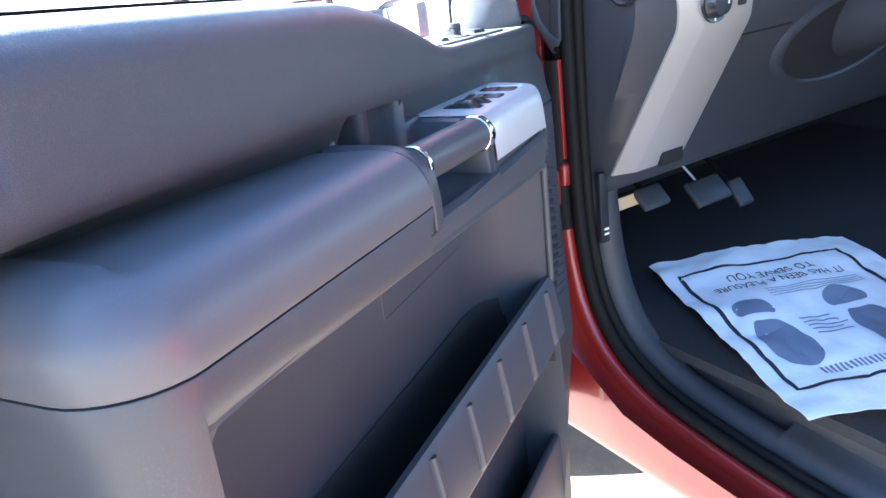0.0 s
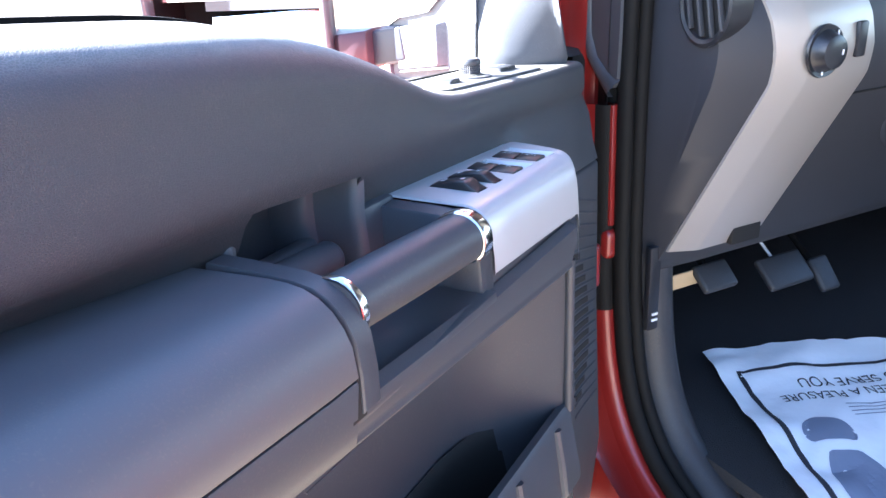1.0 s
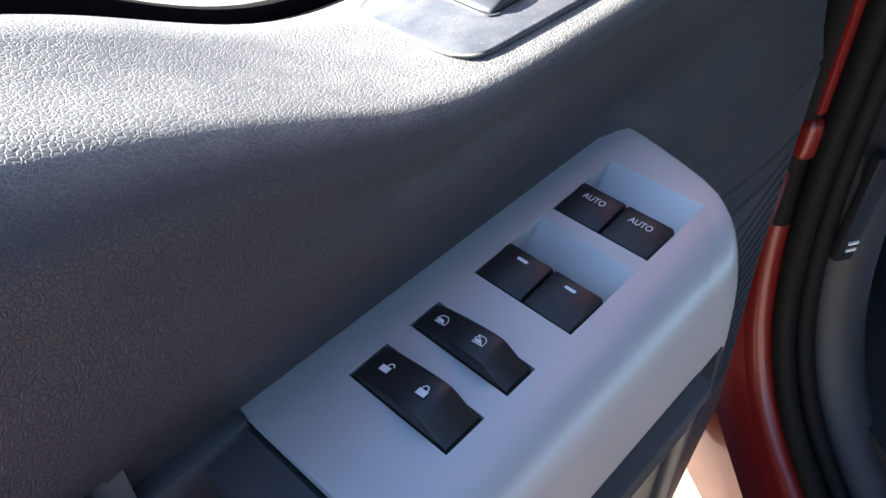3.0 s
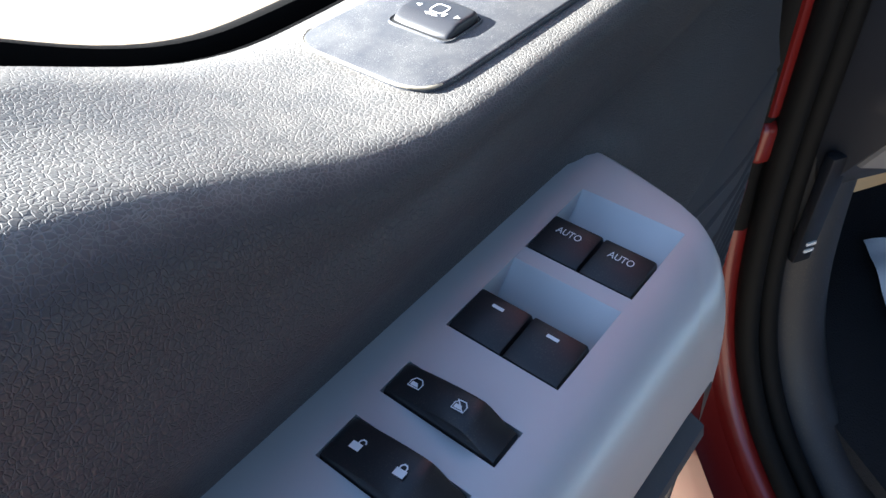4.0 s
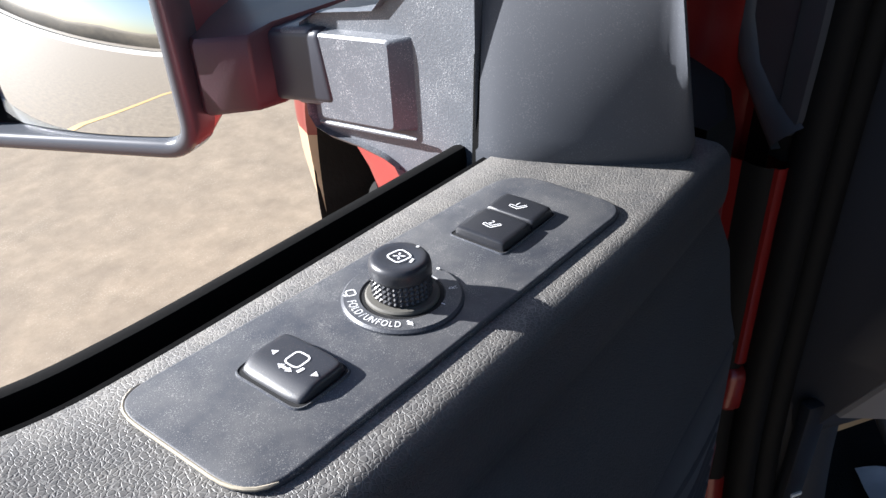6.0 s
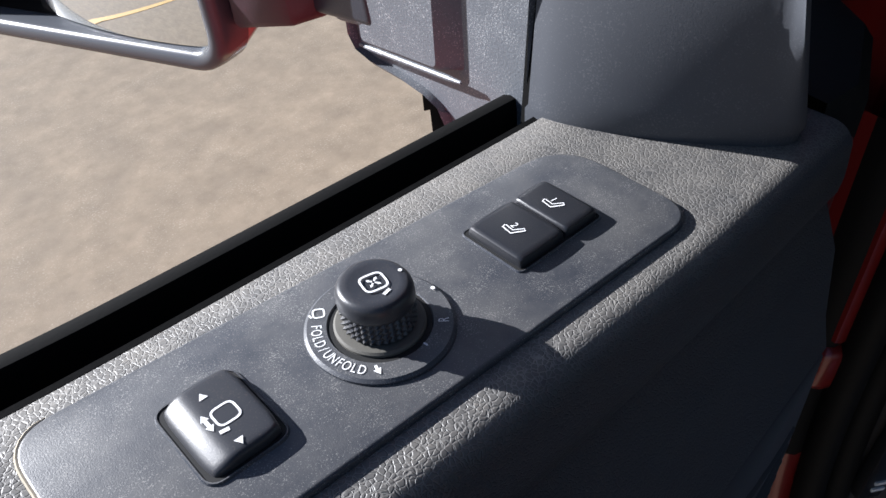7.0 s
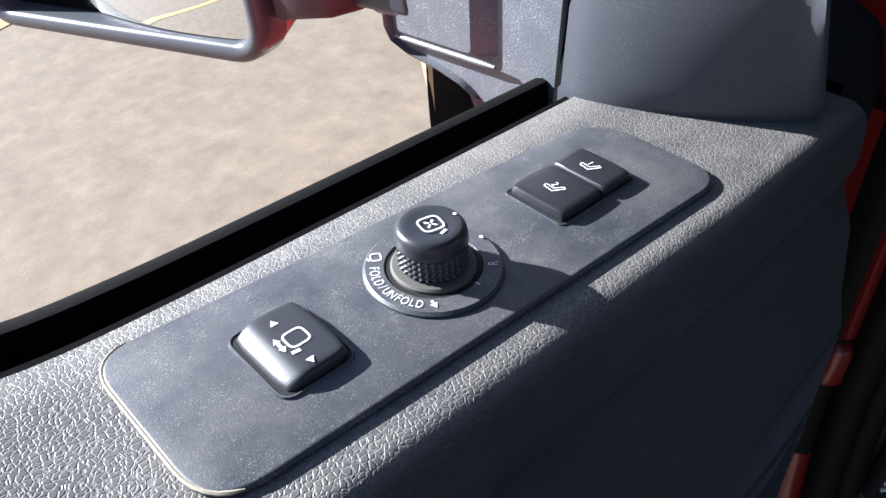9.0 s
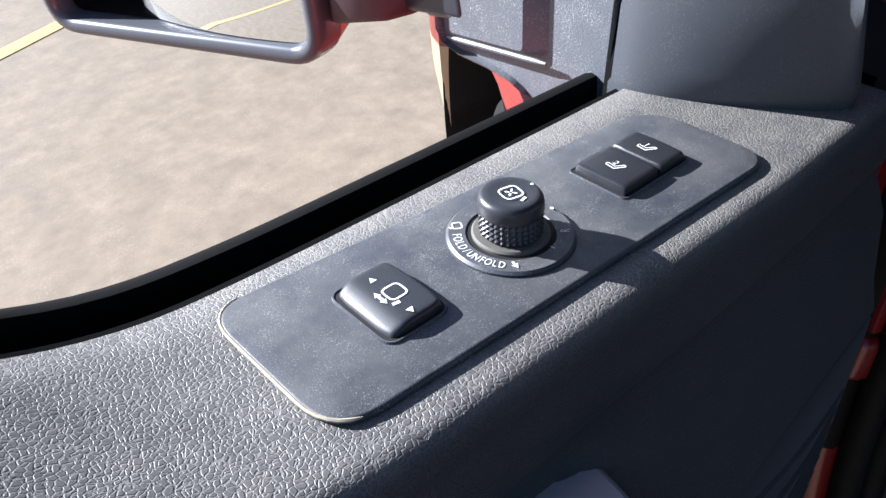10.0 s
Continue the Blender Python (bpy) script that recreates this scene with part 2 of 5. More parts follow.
def prism(pts, z0, z1, bev=0.0, seg=2):
    bm = bmesh.new()
    f = bm.faces.new([bm.verts.new((p[0], p[1], z0)) for p in pts])
    top = bmesh.ops.extrude_face_region(bm, geom=[f])
    tops = [v for v in top["geom"] if isinstance(v, bmesh.types.BMVert)]
    for v in tops:
        v.co.z = z1
    if bev:
        keep = set(tops)
        bmesh.ops.bevel(bm, geom=[e for e in bm.edges if e.verts[0] in keep and e.verts[1] in keep], offset=bev, segments=seg, profile=0.5, affect="EDGES")
    return bm


def lathe(profile, c, n=48, wobble=None):
    rows = []
    for r, z in profile:
        rows.append([(c[0] + r * math.cos(2 * math.pi * k / n), c[1] + r * math.sin(2 * math.pi * k / n), c[2] + z) for k in range(n)])
    if wobble:
        rows = [[wobble(i, k, Vector(p), Vector(c)) for k, p in enumerate(row)] for i, row in enumerate(rows)]
    bm = loft(rows, close=True)
    bm.faces.new([v for v in bm.verts][-n:])
    return bm


def tube(path, radius, n=12, flat=1.0, bm=None, caps=True):
    """A round or flattened tube along a path; radius may be a list."""
    rows, path = [], [Vector(p) for p in path]
    side = Vector((0.31, 0.17, 0.93))
    for k, p in enumerate(path):
        d = (path[min(k + 1, len(path) - 1)] - path[max(k - 1, 0)]).normalized()
        u = (side - d * side.dot(d)).normalized()
        side, w = u, d.cross(u)
        r = radius[k] if isinstance(radius, (list, tuple)) else radius
        rows.append([p + u * r * math.cos(2 * math.pi * j / n) + w * r * flat * math.sin(2 * math.pi * j / n) for j in range(n)])
    return loft(rows, bm, close=True, cap=caps)


def ribbon(pts, width, bm=None, close=False):
    """A flat line of print in the xy plane."""
    bm = bm or bmesh.new()
    pts = [Vector((*p[:2], p[2] if len(p) > 2 else 0)) for p in pts]
    n = len(pts)
    rows = []
    for k, p in enumerate(pts):
        a = pts[k - 1] if (k or close) else p
        b = pts[(k + 1) % n] if (k < n - 1 or close) else p
        d = (b - a).normalized()
        q = Vector((-d.y, d.x, 0)) * width / 2
        rows.append([p - q, p + q])
    if close:
        rows.append(rows[0])
    return loft(rows, bm)


def lettering(text, size, m, bm=None, align="CENTER"):
    """Letters of the built-in font, laid at the pose m."""
    cu = bpy.data.curves.new("letters", "FONT")
    cu.body, cu.size, cu.align_x, cu.align_y = text, size, align, "CENTER"
    ob = new("letters", cu)
    bpy.context.view_layer.update()
    me = bpy.data.meshes.new_from_object(ob.evaluated_get(bpy.context.evaluated_depsgraph_get()))
    bpy.data.objects.remove(ob)
    me.transform(m)
    bm = bm or bmesh.new()
    bm.from_mesh(me)
    bpy.data.meshes.remove(me)
    return bm


def turned(bm, m):
    bmesh.ops.transform(bm, matrix=m, verts=bm.verts[:])
    return bm


# ---- the truck's own axes: r to its rear, i into the cab, z up ----
OPEN = radians(57)
HINGE = Vector((0.30, 0.0, 0))
REAR = Vector((-math.cos(OPEN), -math.sin(OPEN), 0))
INTO = Vector((math.sin(OPEN), -math.cos(OPEN), 0))
CAB = Matrix(((REAR.x, INTO.x, 0, HINGE.x), (REAR.y, INTO.y, 0, HINGE.y), (0, 0, 1, 0), (0, 0, 0, 1)))


# ---- ground and distance ----
ground = tagged(part("ground", prism([(-400, -400), (400, -400), (400, 400), (-400, 400)], -0.2, 0.0), CONCRETE),
                "sunlit tan concrete parking lot paving", "ground", kind="structure")
for p, q in (((-8.0, 0.72), (9.0, 7.1)), ((-9.0, -6.0), (-3.2, -3.0))):
    a, b = Vector((*p, 0)), Vector((*q, 0))
    w = (b - a).cross(Vector((0, 0, 1))).normalized() * 0.05
    tagged(part("parking_line", prism([a - w, b - w, b + w, a + w], 0.0, 0.004), YELLOW),
           "worn yellow painted parking line on concrete", "road marking", kind="structure")
rows = []
for k in range(73):
    t = 2 * math.pi * k / 72
    d = Vector((math.cos(t), math.sin(t), 0))
    h = 3.4 + 2.6 * noise.noise(d * 3.1) + 1.2 * noise.noise(d * 14)
    rows.append([d * 62, d * 66 + Vector((0, 0, h * 0.7)), d * 74 + Vector((0, 0, h)), d * 90])
tagged(part("backdrop", loft(rows), HILL), "low scrub-covered ridge round the parking lot", "hills", kind="structure")
rows = []
for k in range(97):
    t = 2 * math.pi * k / 96
    d = Vector((math.cos(t), math.sin(t), 0))
    rows.append([d * 40, d * 40 + Vector((0, 0, 0.15)), d * 40.4 + Vector((0, 0, 0.15)), d * 40.4])
ring_in = [Vector((math.cos(2 * math.pi * k / 96), math.sin(2 * math.pi * k / 96), 0)) for k in range(97)]
tagged(part("verge", loft([[d * 27 + Vector((0, 0, 0.004)), d * 39.9 + Vector((0, 0, 0.004))] for d in ring_in]), KERB), "pale dry verge along the edge of the lot", "verge", kind="structure")
tagged(part("kerb", loft(rows), KERB), "pale concrete kerb along the far edge", "kerb", kind="structure")


# ---- door: trim panels ----
def belt(x):
    """Height of the ledge below the window."""
    return lerp(x, -0.668, -0.024, -0.654, 0.0) + smooth_lerp(x, 0.022, -1.0, 1.520, -0.60, 1.499, -0.45, 1.488, -0.32, 1.4775, -0.276, 1.4715, -0.24, 1.462, -0.19, 1.443, -0.15, 1.424,
                       -0.118, 1.4085, -0.09, 1.4014, -0.03, 1.3976, 0.10, 1.3905, 0.20, 1.3852)


def crease_y(x):
    return smooth_lerp(x, 0.012, -0.9, 0.03, -0.64, 0.022, -0.47, -0.004, -0.346, -0.022, -0.2, -0.0275, -0.01, -0.0315, 0.012, -0.066, 0.03, -0.064, 0.1, -0.057, 0.2, -0.048)


def crease_z(x):
    return smooth_lerp(x, 0.012, -0.9, 1.385, -0.7, 1.378, -0.38, 1.360, -0.21, 1.350, -0.01, 1.342, 0.015, 1.2905, 0.1, 1.2865, 0.2, 1.2775)


def bulge(x):
    return smooth_lerp(x, 0.05, -0.9, -0.046, -0.35, -0.044, -0.2, -0.040, -0.05, -0.035, 0.11, -0.034, 0.2, -0.030)


def seal_rise(x):
    """Height of the outer window seal over the ledge."""
    return smooth_lerp(x, 0.015, -0.9, 0.012, -0.21, 0.0125, -0.175, 0.0115, -0.14, 0.0055, -0.09, 0.0015, -0.05, 0.0)


def upper_section(x, lower=True):
    zb, s = belt(x), lerp(x, -0.26, 1.0, -0.06, 0.0)
    rad = 0.008 + 0.026 * s
    lip = lerp(x, -0.3, -0.036, -0.1, -0.031, 0.11, -0.0325, 0.2, -0.0295)
    low = smooth_lerp(x, 0.03, -0.67, 1.408, -0.36, 1.393, -0.2, 1.380, -0.1, 1.372, 0.05, 1.36, 0.2, 1.355)
    up = seal_rise(x) * 0.5
    pts = [(0.058, zb - 0.03), (0.057, zb - 0.003 + up), (0.054, zb + up), (0.04, zb + 0.0004 + up * 0.6), (0.02, zb + 0.0004), (0.0, zb + 0.0002)]
    for k in range(9):
        a = math.pi / 2 * k / 8
        pts.append((lip + rad - rad * math.sin(a), zb - rad + rad * math.cos(a)))
    b = bulge(x)
    top = zb - rad
    for t in (0.3, 0.65):
        pts.append((lip + (b - lip) * t, top + (low + 0.012 - top) * t))
    pts += [(b, low + 0.010), (b + 0.0005, low + 0.003), (b + 0.003, low - 0.004)]
    if lower:
        cy, cz = crease_y(x), crease_z(x)
        k = lerp(x, -0.01, 0.0, 0.02, 1.0)
        pts += [(b + (cy - b) * 0.35 + 0.002 * (1 - k), low - 0.012 - 0.012 * k), (cy + (b - cy) * (0.2 + 0.1 * k), cz + 0.006 + 0.012 * k), (cy, cz)]
    else:
        pts += [(b + 0.010, low - 0.006)]
    return [(x, y, z) for y, z in pts]


door = thing("pickup_truck", "red pickup truck with its driver's door standing open", "pickup truck")
xs = span(-0.96, -0.682, 0.03) + span(-0.670, -0.650, 0.003) + span(-0.636, -0.350, 0.014), span(-0.350, -0.245, 0.012), span(-0.245, 0.2, 0.009)
up = loft([upper_section(x) for x in xs[0]])
up = loft([upper_section(x)[:-3] for x in xs[1]], up)
up = loft([upper_section(x) for x in xs[2]], up)
bmesh.ops.remove_doubles(up, verts=up.verts[:], dist=0.0002)
part("upper_panel", shell(up, -0.002), SOFT, door, "grained charcoal vinyl upper panel, dusty along the ledge", angle=60)

# seal along the window
part("window_seal", loft([[(x, y, belt(x) + h + seal_rise(x) * (1.0 if y > 0.07 else 0.5)) for y, h in ((0.0565, -0.006), (0.0570, 0.0002), (0.0590, 0.0006), (0.0602, -0.002), (0.0606, -0.024), (0.074, -0.026),
     (0.0745, -0.006), (0.0752, -0.0012), (0.078, -0.0008), (0.0815, -0.002), (0.0825, -0.006), (0.0825, -0.05))] for x in span(-0.95, 0.140, 0.009)]), RUBBER, door, "black rubber window seal", angle=50)
part("outer_skin", shell(loft([[(x, y, z) for y, z in ((0.083, belt(x) - 0.008), (0.098, belt(x) - 0.03), (0.112, 1.25), (0.115, 1.05), (0.095, 0.74), (0.08, 0.70))] for x in span(-0.98, 0.22, 0.06)]), 0.003),
     RED, door, "glossy red painted outer skin")
part("shut_face", rbox((0.209, 0.028, 1.045), (0.014, 0.112, 0.66), 0.004), RED, door, "red painted door edge")
rows = []
for z in (0.71, 0.74, 0.9, 1.1, 1.25, 1.36, 1.385, 1.392):
    k = 0.004 if z in (0.71, 1.392) else 0.0
    rows.append([(0.2, -0.018, z), (0.224 - k, -0.024 + k, z), (0.270 - k, -0.004 + k, z), (0.290 - k, 0.026, z), (0.292 - k, 0.075 - k, z), (0.22, 0.112 - k, z)])
# shade on the red door edge is put in as black
part("door_front_edge", loft(rows, cap=True), WEATHER, door, "front edge of the door, black in place of shaded red paint", angle=50)
rows = []
for z in (1.385, 1.45, 1.50):
    q = 0.42 * (z - 1.39)
    rows.append([(0.190 - q, 0.004, z), (0.214 - q, 0.004, z), (0.222 - q, 0.03, z), (0.222 - q, 0.085, z), (0.190 - q, 0.085, z)])
# block added behind the corner trim to shut sunlight out of the jamb
part("sail_sun_block", rbox((0.200, 0.062, 1.475), (0.026, 0.08, 0.19), 0.008, 2), RUBBER, door, "added black block behind the mirror corner, keeps sun off the jamb")
part("window_frame", loft(rows, close=True), RED, door, "red painted window frame post")
part("door_core", rbox((-0.38, 0.045, 0.995), (1.16, 0.05, 0.57), 0.004), HARD, door)

# armrest, swept round its rear corner
def arm_top(x):
    return lerp(x, -0.71, 1.386, -0.378, 1.3665)


def arm_seam(x):
    return lerp(x, -0.70, 1.334, -0.40, 1.321)


ARM_Y, ARM_X, ARM_R = -0.130, -0.708, 0.055
plan = [(x, ARM_Y, 0, -1) for x in span(-0.382, ARM_X + ARM_R, 0.02)]
for k in (0.64, 0.66, 1, 2, 3, 4, 5, 6, 7, 8):
    a = math.pi / 2 * k / 8
    plan.append((ARM_X + ARM_R - ARM_R * math.sin(a), ARM_Y + ARM_R - ARM_R * math.cos(a), -math.sin(a), -math.cos(a)))
plan += [(ARM_X, y, -1, 0) for y in (-0.05, -0.02, 0.01, 0.03)]
rows, rows2 = [], []
for x, y, nx, ny in plan:
    zt, zs = arm_top(x), arm_seam(x)
    prof = [(-0.052, zt + 0.001), (-0.04, zt + 0.0008), (-0.03, zt - 0.0005), (-0.021, zt - 0.004), (-0.013, zt - 0.010), (-0.007, zt - 0.018), (-0.003, zt - 0.027), (-0.001, zs + 0.0024), (-0.0022, zs + 0.0010), (-0.006, zs + 0.0006)]
    row = [(x + nx * d, y + ny * d, z) for d, z in prof]
    inner = (x, crease_y(x), crease_z(x) + 0.004) if nx == 0 else row[0]
    rows.append([inner] + row)
    zl = lerp(x, -0.64, 1.296, -0.4, 1.279, -0.37, 1.277)
    prof2 = [(-0.006, zs + 0.0006), (-0.0055, zs - 0.0003), (-0.0022, zs - 0.0006), (-0.0015, zs - 0.0020), (-0.005, zl + 0.012), (-0.007, zl + 0.003), (-0.010, zl), (-0.014, zl)]
    if x < -0.6599:
        prof2 = prof2[:5] + [(-0.008, 1.2), (-0.012, 1.0), (-0.02, 0.72)]
    rows2.append([(x + nx * d, y + ny * d, z) for d, z in prof2])
part("armrest", loft(rows), PADDED, door, "padded charcoal armrest", angle=50)
part("lower_skirt", loft(rows2), HARD, door, angle=50)

# collar that ends the armrest
def arm_ring(x, drop, out=0.0):
    zt = arm_top(-0.378) - drop
    return [(x, -0.03, zt), (x, -0.06, zt + 0.0005), (x, -0.088, zt), (x, -0.100 - out, zt - 0.002), (x, -0.110 - out, zt - 0.007), (x, -0.118 - out, zt - 0.015), (x, -0.1235 - out, zt - 0.026),
            (x, -0.126 - out, zt - 0.045), (x, -0.126 - out, zt - 0.066), (x, -0.08, zt - 0.068), (x, -0.03, zt - 0.068)]


part("armrest_gap", loft([arm_ring(-0.386, 0.004), arm_ring(-0.374, 0.004)], close=True, cap=True), GAP, door)
part("armrest_collar", loft([arm_ring(-0.378, 0.0015, 0.001), arm_ring(-0.377, 0.0, 0.002), arm_ring(-0.364, 0.0, 0.002), arm_ring(-0.3625, 0.0015, 0.001)], close=True, cap=True), HARD, door, "charcoal collar at the armrest's front end")

# pull handle bar with chrome rings
def bar(x, grow=0.0, n=24):
    c = Vector((x, -0.104, lerp(x, -0.37, 1.3485, -0.22, 1.3385)))
    return [c + Vector((0, (0.0185 + grow) * math.cos(2 * math.pi * k / n), (0.0170 + grow) * math.sin(2 * math.pi * k / n))) for k in range(n)]


handle = part("pull_handle", loft([bar(x, g) for x, g in ((-0.366, -0.001), (-0.358, 0), (-0.30, 0.0004), (-0.23, 0), (-0.216, -0.001))], close=True, cap=True), HARD, door, "round charcoal grab bar")
for x0, g, w in ((-0.3615, 0.45, 0.5), (-0.2235, 1.0, 1.0)):
    part("chrome_ring", loft([bar(x0 - 0.0085 * w, 0.0004), bar(x0 - 0.0076 * w, 0.0014 * g), bar(x0 - 0.0060 * w, 0.0018 * g), bar(x0 - 0.001 * w, 0.0020 * g), bar(x0 + 0.0022 * w, 0.0018 * g), bar(x0 + 0.003 * w, 0.0004)], close=True), CHROME, handle, "bright chrome ring")

# pull cup and release recess
part("cup_floor", rbox((-0.297, -0.070, 1.294), (0.166, 0.106, 0.008), 0.002), HARD, door, "floor of the pull cup")
part("cup_back", rbox((-0.297, 0.031, 1.345), (0.20, 0.008, 0.15), 0.002), HARD, door, "dark back of the pull recess")
part("recess_wall", rbox((-0.3570, 0.008, 1.350), (0.012, 0.075, 0.085), 0.006, 3), PADDED, door, "rounded rear wall of the pull recess")
part("recess_floor", rbox((-0.305, 0.012, 1.306), (0.115, 0.075, 0.006), 0.002), HARD, door, "dark floor behind the release paddle")
part("cup_end", rbox((-0.360, 0.0, 1.34), (0.012, 0.045, 0.100), 0.004), HARD, door)
part("cup_end", rbox((-0.2235, -0.010, 1.322), (0.040, 0.056, 0.066), 0.004), HARD, door)
part("recess_end", rbox((-0.2425, -0.006, 1.366), (0.012, 0.048, 0.056), 0.004), PADDED, door)
END = [(-0.2675, 0.046), (-0.2665, 0.030), (-0.2650, 0.010), (-0.2628, 0.0035), (-0.2605, 0.0), (-0.2580, -0.0015), (-0.2535, -0.0030), (-0.2508, -0.010), (-0.2495, -0.022), (-0.2502, -0.030), (-0.2490, -0.0345), (-0.2462, -0.0372), (-0.2425, -0.0384)]
part("recess_side", loft([[(x + 0.004 * abs(z - 1.35) / 0.04, y, z) for x, y in END] for z in span(1.299, 1.388, 0.011)]), PADDED, door, "curved side of the pull recess", angle=40)
rows = []
for x, q in ((-0.3285, 0.0070), (-0.3278, 0.0100), (-0.3262, 0.0112), (-0.300, 0.0120), (-0.264, 0.0120), (-0.2605, 0.0106), (-0.2585, 0.0070)):
    rows.append([(x, -0.0215 - q * math.cos(k * math.pi / 10), 1.3265 - 0.05 * (x + 0.29) + q * math.sin(k * math.pi / 10)) for k in range(-3, 11)] + [(x, -0.004, 1.318)])
part("release_lever", loft(rows, close=True, cap=True), PADDED, door, "charcoal door release paddle", angle=45)
part("lever_plate", rbox((-0.300, 0.0, 1.317), (0.090, 0.014, 0.034), 0.004, 3), PADDED, door)

# rail below the handle and panel round the map pocket
rail = []
for x in span(-0.66, -0.06, 0.03):
    zl = lerp(x, -0.64, 1.296, -0.4, 1.279, -0.05, 1.255)
    zu = lerp(x, -0.38, 1.302, -0.22, 1.293, -0.03, 1.292)
    rail.append([(x, -0.115, zu + 0.004), (x, -0.1225, zu), (x, -0.1235, zu - 0.006), (x, -0.1190, zl + 0.006), (x, -0.1186, zl + 0.0025), (x, -0.1192, zl + 0.001), (x, -0.1190, zl - 0.001), (x, -0.1165, zl - 0.0032), (x, -0.108, zl - 0.003), (x, -0.04, zl + 0.006)])
part("pocket_rail", loft(rail), HARD, door, "charcoal rail over the map pocket", angle=50)


def column_y(x, z):
    y = smooth_lerp(x, 0.012, -0.05, -0.1135, -0.03, -0.104, 0.0, -0.092, 0.03, -0.082, 0.06, -0.075, 0.1, -0.067, 0.14, -0.060, 0.2, -0.050)
    top = smooth_lerp(x, 0.012, -0.02, 0.0, 0.03, 0.016, 0.1, 0.009, 0.2, 0.0)
    return y + top * lerp(z, 1.235, 0.0, 1.285, 1.0) - lerp(z, 0.72, -0.005, 0.9, 0.012, 1.1, 0.003, 1.28, 0.0)


def bezel_top(x):
    return 1.353 - (x + 0.203) * 0.043


front = [[(-0.05, -0.03, z) for z in (1.30, 1.299, 1.296, 1.26, 1.235, 1.15, 1.1, 1.0, 0.9, 0.8, 0.72)]]
for x in [-0.05] + span(-0.045, 0.2, 0.015):
    zt = lerp(x, -0.03, 1.300, 0.015, 1.2895, 0.1, 1.2855, 0.2, 1.2765)
    front.append([(x, column_y(x, zt) + 0.022, zt + 0.0005), (x, column_y(x, zt) + 0.002, zt - 0.001)] + [(x, column_y(x, z), z) for z in (zt - 0.004, 1.26, 1.235, 1.15, 1.1, 1.0, 0.9, 0.8, 0.72)])
part("front_column", shell(loft(front), 0.003), HARD, door, "charcoal lower panel by the hinge edge", angle=50)


def on_column(x0, x1, z, section):
    """A bar on the column that falls towards the hinge edge."""
    rows = []
    for x in span(x0, x1, 0.012):
        zx = z - 0.34 * (x + 0.015)
        rows.append([(x, column_y(x, zx + dz) + dy, zx + dz) for dy, dz in section])
    return loft(rows, close=True, cap=True)


RIDGE = ((0.0015, 0.0034), (-0.0010, 0.0014), (-0.0014, 0.0004), (-0.0010, -0.0008), (0.0015, -0.0016))
SLOT_ENDS = (0.090, 0.112, 0.126, 0.136, 0.142, 0.145, 0.146, 0.146, 0.144, 0.140, 0.130, 0.114, 0.094)
for k in range(-4, 15):
    z = 1.2425 - k * 0.0140
    part("vent_louvre", on_column(-0.02 if k < -1 else 0.046, 0.190, z, RIDGE), HARD, door)
    if 0 <= k < 13:
        part("vent_slot", on_column(0.050 + 0.0006 * k, SLOT_ENDS[k], z - 0.0064, ((0.002, 0.0034), (-0.0006, 0.0034), (-0.0006, -0.0034), (0.002, -0.0034))), GAP, door)

# map pocket
pk = []
for x, y in ((-0.052, -0.112), (-0.058, -0.109), (-0.10, -0.07), (-0.135, -0.045), (-0.16, -0.040), (-0.3, -0.040), (-0.45, -0.040), (-0.6, -0.040), (-0.64, -0.055), (-0.657, -0.095), (-0.6595, -0.117)):
    pk.append([(x, y, 1.30), (x, y, 1.2), (x, y + 0.002, 1.1), (x, y + 0.006, 0.99)])
part("map_pocket", loft(pk), HARD, door, "deep charcoal map pocket", angle=50)
# black sheet over the pocket's foot, its deep shade put into the colour
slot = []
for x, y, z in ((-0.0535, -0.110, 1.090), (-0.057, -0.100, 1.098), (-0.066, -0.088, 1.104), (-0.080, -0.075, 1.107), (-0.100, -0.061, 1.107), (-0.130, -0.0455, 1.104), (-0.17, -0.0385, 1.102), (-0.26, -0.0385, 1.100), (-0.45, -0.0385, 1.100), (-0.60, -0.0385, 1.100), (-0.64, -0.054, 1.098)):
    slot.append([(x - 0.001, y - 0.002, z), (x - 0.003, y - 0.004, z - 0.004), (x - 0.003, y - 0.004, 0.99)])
part("pocket_foot_shade", loft(slot), GAP, door, "black sheet at the foot of the map pocket, shade put into its colour")
part("pocket_seam", tube([(-0.15, -0.0395, 1.187), (-0.335, -0.0395, 1.187), (-0.338, -0.0395, 1.190), (-0.338, -0.0395, 1.24)], 0.0012, 6), HARD, door, "thin raised seam on the back of the map pocket")
part("pocket_edge", tube([(-0.0515, -0.1135, z) for z in span(1.258, 1.105, 0.02)], 0.0046, 12), HARD, door, "rounded pocket edge catching the light")
wall = []
for x in span(-0.70, -0.052, 0.03):
    wall.append([(x, -0.100, 0.99), (x, -0.102, 1.104), (x, -0.105, 1.110), (x, -0.112, 1.111), (x, -0.1155, 1.107), (x, -0.122, 1.07), (x, -0.128, 1.036), (x, -0.127, 1.031), (x, -0.112, 1.026), (x, -0.105, 1.02)])
part("pocket_wall", loft(wall), HARD, door, "sloping front wall of the map pocket", angle=50)
for k in range(7):
    x = -0.087 - 0.083 * k
    part("pocket_rib", tube([(x, -0.1155, 1.104), (x - 0.003, -0.1225, 1.07), (x - 0.007, -0.1275, 1.044), (x - 0.009, -0.124, 1.034)], [0.0052, 0.0054, 0.0052, 0.003], 10), HARD, door)
